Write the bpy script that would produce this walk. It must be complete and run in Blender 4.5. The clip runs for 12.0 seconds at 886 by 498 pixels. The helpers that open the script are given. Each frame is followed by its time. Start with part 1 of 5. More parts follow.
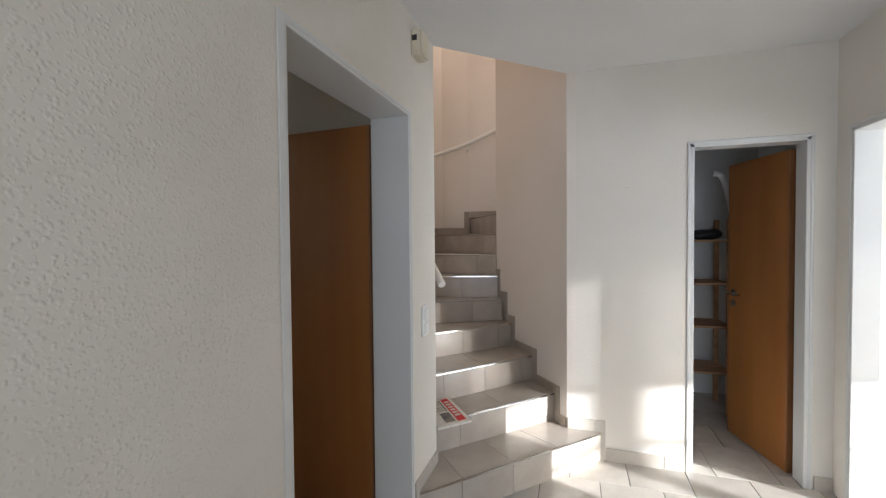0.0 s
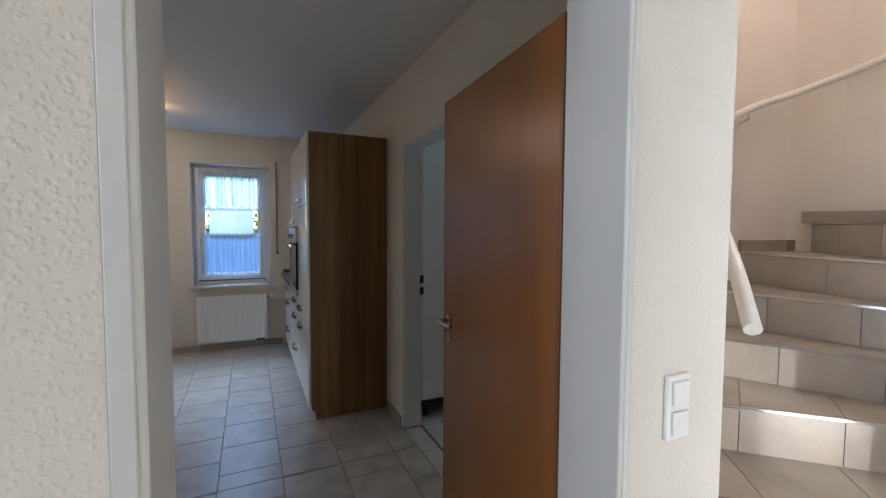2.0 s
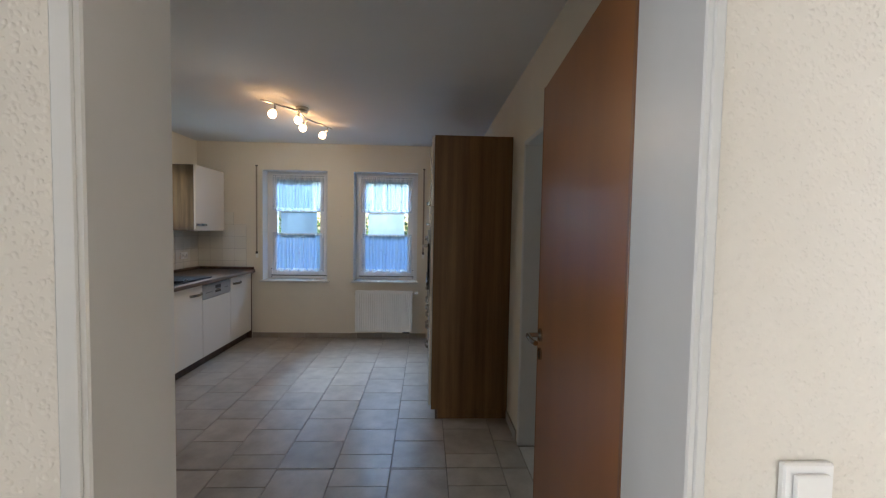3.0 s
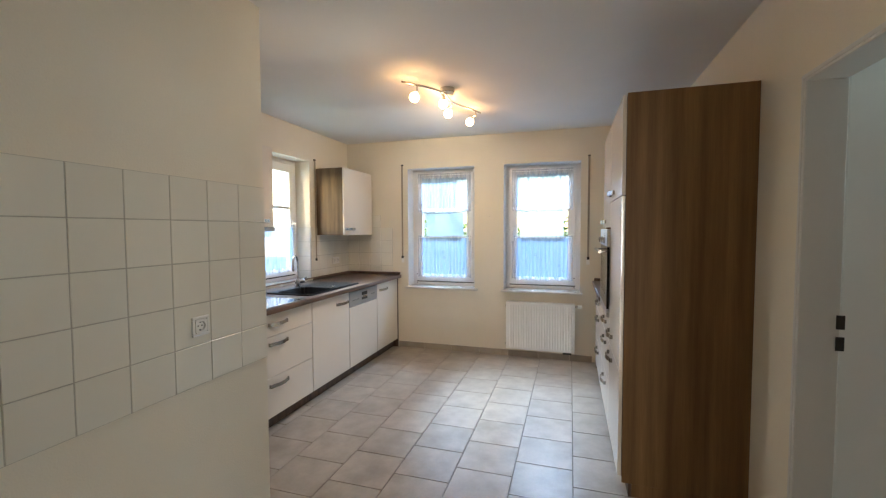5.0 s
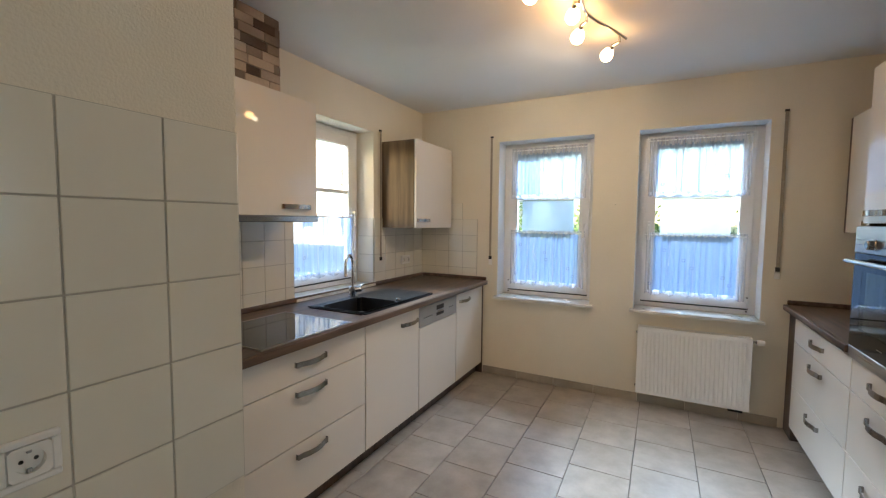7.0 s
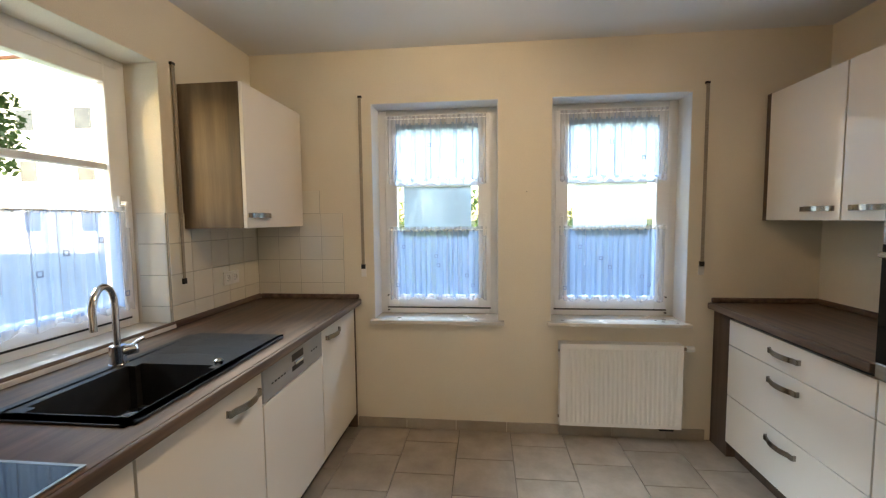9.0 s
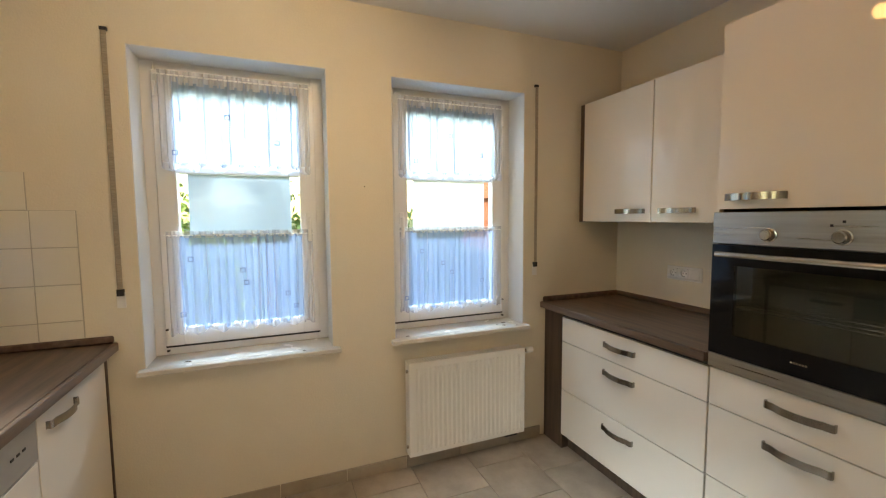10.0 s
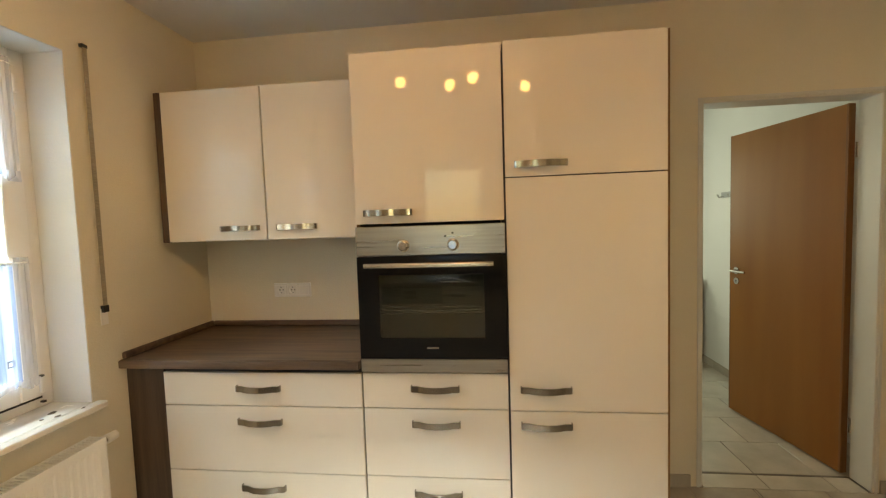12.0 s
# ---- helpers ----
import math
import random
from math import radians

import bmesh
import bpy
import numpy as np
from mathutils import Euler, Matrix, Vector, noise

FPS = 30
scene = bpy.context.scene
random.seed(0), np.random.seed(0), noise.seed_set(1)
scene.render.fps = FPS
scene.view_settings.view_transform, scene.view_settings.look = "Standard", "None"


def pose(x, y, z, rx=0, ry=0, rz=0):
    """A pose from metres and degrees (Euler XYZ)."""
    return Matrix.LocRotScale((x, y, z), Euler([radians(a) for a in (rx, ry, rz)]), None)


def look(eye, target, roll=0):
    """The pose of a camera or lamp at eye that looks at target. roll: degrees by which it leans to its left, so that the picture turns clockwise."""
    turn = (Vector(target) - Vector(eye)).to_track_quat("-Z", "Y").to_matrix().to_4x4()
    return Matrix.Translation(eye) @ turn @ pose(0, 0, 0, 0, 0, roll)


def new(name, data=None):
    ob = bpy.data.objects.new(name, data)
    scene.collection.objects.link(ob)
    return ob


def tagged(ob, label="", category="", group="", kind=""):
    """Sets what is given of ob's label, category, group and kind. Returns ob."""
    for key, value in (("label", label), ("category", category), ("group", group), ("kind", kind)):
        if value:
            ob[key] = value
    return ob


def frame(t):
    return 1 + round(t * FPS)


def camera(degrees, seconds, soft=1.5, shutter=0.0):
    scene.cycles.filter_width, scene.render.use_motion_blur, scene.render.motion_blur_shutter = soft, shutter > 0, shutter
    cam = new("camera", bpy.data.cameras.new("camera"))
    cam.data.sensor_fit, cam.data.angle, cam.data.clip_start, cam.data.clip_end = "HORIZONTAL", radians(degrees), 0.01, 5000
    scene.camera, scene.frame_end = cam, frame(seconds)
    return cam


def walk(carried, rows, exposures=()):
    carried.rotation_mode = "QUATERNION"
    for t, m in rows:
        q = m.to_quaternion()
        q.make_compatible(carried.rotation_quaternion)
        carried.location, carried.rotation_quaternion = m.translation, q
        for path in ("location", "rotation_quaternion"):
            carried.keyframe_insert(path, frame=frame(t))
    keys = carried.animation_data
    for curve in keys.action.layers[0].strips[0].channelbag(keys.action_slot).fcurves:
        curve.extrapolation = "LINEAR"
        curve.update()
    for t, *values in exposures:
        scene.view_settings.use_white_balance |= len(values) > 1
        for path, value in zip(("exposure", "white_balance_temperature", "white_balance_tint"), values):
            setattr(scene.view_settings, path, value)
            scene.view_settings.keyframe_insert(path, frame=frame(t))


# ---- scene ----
cam = camera(93.9, 12.0, soft=1.25)
PATH = [
    (0, (-0.133, 0.328, 1.474), (-0.735, 2.235, 1.425), -0.5),
    (0.5, (-0.172, 0.64, 1.457), (-1.03, 2.444, 1.357), -1.0),
    (1, (-0.194, 0.954, 1.48), (-1.431, 2.522, 1.362), -1.0),
    (1.5, (-0.191, 1.22, 1.488), (-1.782, 2.427, 1.374), -0.3),
    (2, (-0.226, 1.433, 1.477), (-2.035, 2.279, 1.373), 0.3),
    (2.5, (-0.285, 1.637, 1.479), (-2.228, 2.101, 1.386), 0.6),
    (3, (-0.284, 1.784, 1.47), (-2.28, 1.866, 1.377), 1.0),
    (5, (-1.036, 1.559, 1.464), (-2.945, 0.971, 1.372), -0.2),
    (5.5, (-1.299, 1.438, 1.473), (-3.169, 0.735, 1.383), 0.1),
    (6, (-1.591, 1.327, 1.464), (-3.407, 0.496, 1.368), -0.3),
    (6.5, (-1.864, 1.171, 1.47), (-3.626, 0.235, 1.341), 0.6),
    (8.5, (-2.794, 0.516, 1.452), (-4.708, -0.045, 1.303), -0.1),
    (9, (-3.067, 0.393, 1.447), (-5.052, 0.189, 1.303), -0.6),
    (9.5, (-3.344, 0.29, 1.466), (-5.318, 0.547, 1.277), -0.9),
    (10, (-3.583, 0.211, 1.454), (-5.431, 0.959, 1.301), -0.4),
    (10.5, (-3.76, 0.146, 1.454), (-5.318, 1.393, 1.317), 0.1),
    (11, (-3.889, 0.07, 1.468), (-4.999, 1.727, 1.315), -1.4),
    (11.5, (-4.032, 0.096, 1.467), (-4.7, 1.975, 1.319), -1.6),
    (12, (-4.139, 0.139, 1.469), (-4.362, 2.122, 1.348), -1.9),
]
EXPOSURES = [(0, 2.68, 5600, 10), (0.5, 2.75, 5500, 10), (1, 2.85, 5450, 10), (1.5, 3.17, 5450, 10), (2.0, 3.32, 5500, 10), (2.5, 3.3, 5850, 10), (3.2, 3.32, 5850, 10), (4.8, 4.3, 6400, 10), (6.5, 3.95, 6650, 10), (8.5, 3.88, 7000, 10), (9.0, 3.82, 7400, 10), (9.5, 3.97, 8200, 10), (10, 3.95, 8400, 10), (10.5, 3.76, 8600, 10), (11, 3.88, 9100, 10), (11.5, 4.07, 9900, 10), (12, 4.33, 11000, 10)]
walk(cam, [(t, look(eye, target, roll)) for t, eye, target, roll in PATH], EXPOSURES)

# ---- light: low morning sun from the east-south-east, clear sky ----
SUN = Vector((-1.0, 0.41, -0.178)).normalized()
world = bpy.data.worlds.new("world")
scene.world = world
world.use_nodes = True
wt = world.node_tree
sky = wt.nodes.new("ShaderNodeTexSky")
sky.sky_type = 'NISHITA'
sky.sun_disc = False
sky.sun_elevation = math.asin(-SUN.z)
sky.sun_rotation = math.atan2(-SUN.x, -SUN.y)
sky.altitude = 200
wt.nodes["Background"].inputs["Strength"].default_value = 0.065
wt.links.new(sky.outputs[0], wt.nodes["Background"].inputs["Color"])

sun_data = bpy.data.lights.new("sun", 'SUN')
sun_data.energy, sun_data.angle, sun_data.color = 2.5, radians(0.8), (1.0, 0.94, 0.85)
sun = new("sun", sun_data)
sun.matrix_world = look((8, -4, 6), Vector((8, -4, 6)) + SUN)


def window_or_fill_light(name, eye, toward, w, h, power, color=(0.75, 0.87, 1.0)):
    d = bpy.data.lights.new(name, 'AREA')
    d.shape, d.size, d.size_y, d.energy, d.color = 'RECTANGLE', w, h, power, color
    d.spread = radians(170)
    ob = new(name, d)
    ob.matrix_world = look(eye, Vector(eye) + Vector(toward))
    ob.visible_camera = True
    return ob


window_or_fill_light("sky_west_windows", (-8.6, 0.65, 3.75), (1, 0, -0.85), 2.6, 1.2, 84, (0.46, 0.69, 1.0))
window_or_fill_light("sky_south_window", (-4.56, -4.0, 3.95), (0, 1, -0.88), 1.6, 1.2, 80, (0.58, 0.78, 1.0))
# added fill, unseen; the hall's south wall has no door or opening
window_or_fill_light("sky_front_door", (0.2, -2.15, 1.35), (0, 1, 0.3), 1.4, 1.9, 4.3, (0.98, 0.98, 1.0))
window_or_fill_light("sky_living_window", (5.36, 1.1, 1.25), (-1, -0.1, 0.15), 3.4, 1.9, 35, (0.99, 0.985, 0.97))
# added fill for the upstairs light; the stairwell walls hold no window
window_or_fill_light("sky_stair_window", (-0.9, 4.96, 4.1), (0, -1, -0.3), 1.0, 1.0, 4.8, (1.0, 0.76, 0.58))
window_or_fill_light("sky_utility_window", (-3.3, 4.96, 1.6), (0, -1, -0.1), 0.7, 1.0, 0.95, (0.7, 0.92, 1.0))

# ---- materials ----


def material(name, c1, c2, scale=4.0, rough=0.5, metal=0.0, bump=0.0, bscale=80.0, stretch=(1, 1, 1), coat=0.0,
             rand=0.0, fine=0.06, rvar=0.08, spec=0.5, detail=5.0, contrast=(0.3, 0.7), peaks=None):
    m = bpy.data.materials.new(name)
    m.use_nodes = True
    nt = m.node_tree
    n, l = nt.nodes, nt.links
    b = n["Principled BSDF"]
    tc, mp = n.new("ShaderNodeTexCoord"), n.new("ShaderNodeMapping")
    mp.inputs["Scale"].default_value = stretch
    l.new(tc.outputs["Object"], mp.inputs["Vector"])
    big = n.new("ShaderNodeTexNoise")
    big.inputs["Scale"].default_value, big.inputs["Detail"].default_value = scale, detail
    small = n.new("ShaderNodeTexNoise")
    small.inputs["Scale"].default_value, small.inputs["Detail"].default_value = bscale, 0.6 if peaks else 3.0
    vec = mp.outputs[0]
    info = n.new("ShaderNodeObjectInfo")
    if rand:
        add = n.new("ShaderNodeVectorMath")
        add.operation = 'MULTIPLY_ADD'
        l.new(info.outputs["Random"], add.inputs[0])
        add.inputs[1].default_value = (37.0, 19.0, 53.0)
        l.new(mp.outputs[0], add.inputs[2])
        vec = add.outputs[0]
    for k in (big, small):
        l.new(vec, k.inputs["Vector"])
    ramp = n.new("ShaderNodeValToRGB")
    ramp.color_ramp.elements[0].position, ramp.color_ramp.elements[1].position = contrast
    ramp.color_ramp.elements[0].color, ramp.color_ramp.elements[1].color = (*c1, 1), (*c2, 1)
    l.new(big.outputs["Fac"], ramp.inputs["Fac"])
    hsv = n.new("ShaderNodeHueSaturation")
    l.new(ramp.outputs["Color"], hsv.inputs["Color"])
    val = n.new("ShaderNodeMapRange")
    val.inputs["To Min"].default_value, val.inputs["To Max"].default_value = 1 - fine, 1 + fine
    l.new(small.outputs["Fac"], val.inputs["Value"])
    if rand:
        mr = n.new("ShaderNodeMapRange")
        mr.inputs["To Min"].default_value, mr.inputs["To Max"].default_value = 1 - rand, 1 + rand
        l.new(info.outputs["Random"], mr.inputs["Value"])
        mul = n.new("ShaderNodeMath")
        mul.operation = 'MULTIPLY'
        l.new(val.outputs[0], mul.inputs[0])
        l.new(mr.outputs[0], mul.inputs[1])
        l.new(mul.outputs[0], hsv.inputs["Value"])
    else:
        l.new(val.outputs[0], hsv.inputs["Value"])
    l.new(hsv.outputs["Color"], b.inputs["Base Color"])
    rr = n.new("ShaderNodeMapRange")
    rr.inputs["To Min"].default_value, rr.inputs["To Max"].default_value = max(0.02, rough - rvar), min(1, rough + rvar)
    l.new(big.outputs["Fac"], rr.inputs["Value"])
    l.new(rr.outputs[0], b.inputs["Roughness"])
    b.inputs["Metallic"].default_value = metal
    b.inputs["Specular IOR Level"].default_value = spec
    if coat:
        b.inputs["Coat Weight"].default_value, b.inputs["Coat Roughness"].default_value = coat, 0.012
    if bump:
        bp = n.new("ShaderNodeBump")
        bp.inputs["Strength"].default_value, bp.inputs["Distance"].default_value = min(1.0, bump), 0.004
        if peaks:
            cell = n.new("ShaderNodeTexVoronoi")
            cell.inputs["Scale"].default_value = bscale
            l.new(vec, cell.inputs["Vector"])
            size = n.new("ShaderNodeMapRange")
            size.inputs["From Min"].default_value, size.inputs["From Max"].default_value = 0.35, 0.65
            size.inputs["To Min"].default_value, size.inputs["To Max"].default_value = peaks
            l.new(small.outputs["Fac"], size.inputs["Value"])
            pk = n.new("ShaderNodeMapRange")
            pk.interpolation_type = 'SMOOTHSTEP'
            pk.inputs["From Min"].default_value = 0.0
            pk.inputs["To Min"].default_value, pk.inputs["To Max"].default_value = 1.0, 0.0
            l.new(cell.outputs["Distance"], pk.inputs["Value"])
            l.new(size.outputs[0], pk.inputs["From Max"])
            l.new(pk.outputs[0], bp.inputs["Height"])
        else:
            l.new(small.outputs["Fac"], bp.inputs["Height"])
        l.new(bp.outputs[0], b.inputs["Normal"])
    return m


PLASTER = material("plaster_roughcast", (0.73, 0.685, 0.60), (0.79, 0.745, 0.665), 2.0, 0.85, bump=0.34, bscale=98, fine=0.02, peaks=(0.3, 0.82))
PLASTERFINE = material("fine_plaster", (0.73, 0.69, 0.62), (0.78, 0.74, 0.67), 1.8, 0.85, bump=0.35, bscale=140, fine=0.03)
PAINT = material("wall_paint_cream", (0.77, 0.712, 0.593), (0.828, 0.772, 0.653), 1.6, 0.8, bump=0.35, bscale=160, fine=0.03)
STAIRPAINT = material("wall_paint_stairs", (0.76, 0.70, 0.63), (0.81, 0.75, 0.68), 1.6, 0.85, bump=0.5, bscale=110, fine=0.03)
WHITEPAINT = material("wall_paint_white", (0.76, 0.77, 0.75), (0.82, 0.82, 0.80), 1.5, 0.85, bump=0.3, bscale=150, fine=0.03)
CEILING = material("ceiling_paint", (0.78, 0.78, 0.77), (0.83, 0.83, 0.82), 1.2, 0.9, bump=0.3, bscale=180, fine=0.02)
TILE = material("floor_tile", (0.34, 0.287, 0.233), (0.49, 0.428, 0.36), 6.5, 0.33, bump=0.08, bscale=60, rand=0.07, fine=0.06, rvar=0.1, detail=7)
HALLTILE = material("hall_tile", (0.47, 0.43, 0.37), (0.60, 0.55, 0.48), 5.0, 0.10, bump=0.01, bscale=60, rand=0.06, fine=0.05, rvar=0.02)
SKIRTTILE = material("skirting_tile", (0.36, 0.31, 0.25), (0.45, 0.39, 0.32), 6, 0.4, bump=0.06, bscale=60, rand=0.08, fine=0.06)
STAIRTILE = material("stair_tile", (0.37, 0.325, 0.275), (0.47, 0.42, 0.36), 4.0, 0.24, bump=0.05, bscale=60, rand=0.05, fine=0.05, rvar=0.02)
STAIRSKIRT = material("stair_skirting_tile", (0.31, 0.265, 0.213), (0.40, 0.348, 0.288), 4.0, 0.35, bump=0.05, bscale=60, rand=0.06, fine=0.06)
GROUT = material("grout", (0.16, 0.14, 0.12), (0.24, 0.21, 0.18), 20, 0.9, bump=0.3, bscale=300)
STAIRGROUT = material("stair_grout", (0.26, 0.23, 0.19), (0.34, 0.30, 0.26), 20, 0.9, bump=0.3, bscale=300)
WALLGROUT = material("wall_grout", (0.46, 0.43, 0.36), (0.55, 0.52, 0.45), 20, 0.9, bump=0.3, bscale=300)
WALLTILE = material("glazed_wall_tile", (0.785, 0.755, 0.66), (0.815, 0.785, 0.69), 3, 0.14, rand=0.025, fine=0.01, rvar=0.04, bump=0.03, bscale=14)
GLOSS = material("gloss_cream_lacquer", (0.79, 0.735, 0.655), (0.81, 0.755, 0.675), 2, 0.5, coat=0.7, fine=0.008, rvar=0.01, bump=0.002, bscale=5, spec=0.1)
DARKOAK = material("smoked_oak_veneer", (0.130, 0.064, 0.022), (0.255, 0.142, 0.054), 2.2, 0.52, bump=0.15, bscale=26, stretch=(7, 7, 0.3), fine=0.2, detail=8, spec=0.3)
GREYOAK = material("grey_oak_veneer", (0.070, 0.044, 0.023), (0.235, 0.160, 0.090), 2.4, 0.5, bump=0.15, bscale=30, stretch=(5.5, 5.5, 0.4), fine=0.2, detail=7, spec=0.35)
WORKTOP = material("brown_wood_worktop", (0.075, 0.047, 0.033), (0.195, 0.130, 0.093), 3.0, 0.46, bump=0.12, bscale=40, stretch=(0.7, 9, 9), fine=0.22, spec=0.42, detail=8)
PANELBROWN = material("brown_wood_panel", (0.060, 0.038, 0.027), (0.135, 0.090, 0.064), 2.6, 0.5, bump=0.12, bscale=34, stretch=(9, 9, 0.5), fine=0.2, spec=0.35, detail=8)
BEECH = material("beech_veneer", (0.29, 0.110, 0.027), (0.35, 0.143, 0.037), 2.0, 0.32, stretch=(3, 3, 0.25), fine=0.04, rvar=0.02, spec=0.35)
BEECHEDGE = material("beech_edge", (0.20, 0.085, 0.028), (0.28, 0.12, 0.045), 3.0, 0.35, stretch=(9, 9, 0.5), fine=0.1)
FRAME = material("grey_white_frame_lacquer", (0.67, 0.665, 0.64), (0.71, 0.705, 0.68), 2, 0.34, fine=0.015, bump=0.03, bscale=40)
PVC = material("white_window_plastic", (0.80, 0.80, 0.79), (0.84, 0.84, 0.83), 3, 0.32, fine=0.01)
MARBLE = material("pale_marble_sill", (0.66, 0.63, 0.57), (0.80, 0.78, 0.73), 9, 0.25, fine=0.03, detail=9)
STEEL = material("brushed_steel", (0.36, 0.35, 0.33), (0.44, 0.43, 0.41), 3, 0.30, metal=1.0, stretch=(1, 30, 30), bump=0.03, bscale=40, fine=0.05)
CHROME = material("chrome", (0.74, 0.74, 0.75), (0.80, 0.80, 0.81), 3, 0.13, metal=1.0, fine=0.01, rvar=0.04)
HOODSTEEL = material("dark_hood_steel", (0.27, 0.26, 0.25), (0.34, 0.33, 0.315), 3, 0.17, metal=1.0, stretch=(1, 12, 12), fine=0.03, rvar=0.03)
SATIN = material("satin_nickel", (0.46, 0.445, 0.42), (0.58, 0.56, 0.53), 5, 0.14, metal=1.0, fine=0.03, rvar=0.06)
# darker base than SATIN, for the cabinet handles
HANDLEMETAL = material("dark_handle_metal", (0.27, 0.255, 0.235), (0.40, 0.38, 0.355), 6, 0.17, metal=1.0, fine=0.04, rvar=0.06)
CAVITY = material("grey_oven_enamel", (0.22, 0.21, 0.17), (0.30, 0.285, 0.235), 4, 0.4, fine=0.05)
BLACKGLASS = material("black_glass", (0.006, 0.006, 0.007), (0.009, 0.009, 0.01), 2, 0.05, fine=0.01, rvar=0.02, spec=0.18)
HOBGLASS = material("hob_glass", (0.008, 0.008, 0.009), (0.012, 0.012, 0.013), 2, 0.04, fine=0.01, rvar=0.01, spec=0.5)
BLACK = material("black_plastic", (0.012, 0.012, 0.012), (0.022, 0.022, 0.022), 8, 0.5, fine=0.05)
SINK = material("black_composite", (0.010, 0.010, 0.011), (0.020, 0.020, 0.022), 30, 0.42, bump=0.2, bscale=400, fine=0.15)
GREYPLASTIC = material("silver_grey_plastic", (0.34, 0.35, 0.36), (0.40, 0.41, 0.42), 4, 0.35, metal=0.4, fine=0.02)
WHITEPLASTIC = material("white_plastic", (0.84, 0.83, 0.80), (0.87, 0.86, 0.83), 4, 0.35, fine=0.01)
OLDPLASTIC = material("yellowed_plastic", (0.66, 0.60, 0.44), (0.74, 0.68, 0.52), 6, 0.4, fine=0.03)
RADIATOR = material("white_radiator_enamel", (0.84, 0.83, 0.80), (0.88, 0.87, 0.84), 3, 0.32, fine=0.01)
STRAP = material("grey_woven_strap", (0.30, 0.26, 0.205), (0.42, 0.37, 0.295), 40, 0.9, stretch=(1, 1, 6), fine=0.15)
PINE = material("raw_pine", (0.36, 0.20, 0.10), (0.50, 0.30, 0.16), 3, 0.6, stretch=(0.8, 8, 8), fine=0.15, bump=0.1, bscale=40)
PAPER = material("newsprint", (0.62, 0.59, 0.52), (0.74, 0.71, 0.64), 40, 0.9, fine=0.08)
RED = material("red_print", (0.55, 0.03, 0.035), (0.62, 0.05, 0.05), 20, 0.8, fine=0.1)
PRINT = material("grey_print", (0.10, 0.10, 0.11), (0.30, 0.26, 0.22), 25, 0.9, fine=0.2)
RAILPAINT = material("white_rail_paint", (0.74, 0.72, 0.67), (0.79, 0.77, 0.72), 4, 0.35, fine=0.02)
BRICK = material("split_brick", (0.10, 0.058, 0.036), (0.52, 0.42, 0.33), 1.6, 0.85, bump=0.6, bscale=70, rand=0.25, fine=0.12, detail=1.5, contrast=(0.36, 0.62))
BRICKRED = material("red_brick", (0.14, 0.052, 0.032), (0.24, 0.095, 0.058), 6, 0.9, bump=0.4, bscale=60, rand=0.15, fine=0.12)
PALERENDER = material("pale_render", (0.50, 0.49, 0.46), (0.60, 0.59, 0.56), 1.0, 0.9, bump=0.3, bscale=30)
RENDERED = material("white_render", (0.44, 0.44, 0.43), (0.53, 0.53, 0.515), 1.0, 0.9, bump=0.3, bscale=30)
GRASS = material("grass", (0.035, 0.07, 0.02), (0.09, 0.13, 0.04), 1.5, 0.95, bump=0.8, bscale=40, fine=0.3)
LEAF = material("hedge_leaf", (0.03, 0.075, 0.018), (0.10, 0.17, 0.05), 3, 0.6, rand=0.2, fine=0.2)
BARK = material("bark", (0.06, 0.045, 0.03), (0.13, 0.10, 0.07), 6, 0.95, bump=0.8, bscale=40, stretch=(4, 4, 0.6))
ROOFTILE = material("roof_tile", (0.16, 0.06, 0.04), (0.26, 0.10, 0.06), 5, 0.85, bump=0.4, bscale=40)
DARKGLASS = material("dark_window_glass", (0.03, 0.035, 0.045), (0.05, 0.06, 0.07), 2, 0.06)
CARPAINT = material("dark_car_paint", (0.02, 0.022, 0.028), (0.03, 0.032, 0.04), 2, 0.18, coat=0.6)
RUBBER = material("rubber", (0.012, 0.012, 0.012), (0.02, 0.02, 0.02), 20, 0.85)


def node_material(name):
    m = bpy.data.materials.new(name)
    m.use_nodes = True
    m.node_tree.nodes.remove(m.node_tree.nodes["Principled BSDF"])
    return m, m.node_tree.nodes, m.node_tree.links, m.node_tree.nodes["Material Output"]


def glass_material(name, tint=(0.97, 0.985, 0.98), gloss=0.04):
    m, n, l, out = node_material(name)
    tr, gl, fr, mx = n.new("ShaderNodeBsdfTransparent"), n.new("ShaderNodeBsdfGlossy"), n.new("ShaderNodeLayerWeight"), n.new("ShaderNodeMixShader")
    pw, ml = n.new("ShaderNodeMath"), n.new("ShaderNodeMath")
    pw.operation, ml.operation = 'POWER', 'MULTIPLY_ADD'
    tr.inputs["Color"].default_value = (*tint, 1)
    gl.inputs["Roughness"].default_value = 0.01
    fr.inputs["Blend"].default_value = 0.5
    pw.inputs[1].default_value, ml.inputs[1].default_value, ml.inputs[2].default_value = 5.0, 0.8, gloss
    l.new(fr.outputs["Facing"], pw.inputs[0]), l.new(pw.outputs[0], ml.inputs[0])
    l.new(ml.outputs[0], mx.inputs[0]), l.new(tr.outputs[0], mx.inputs[1]), l.new(gl.outputs[0], mx.inputs[2])
    l.new(mx.outputs[0], out.inputs["Surface"])
    return m


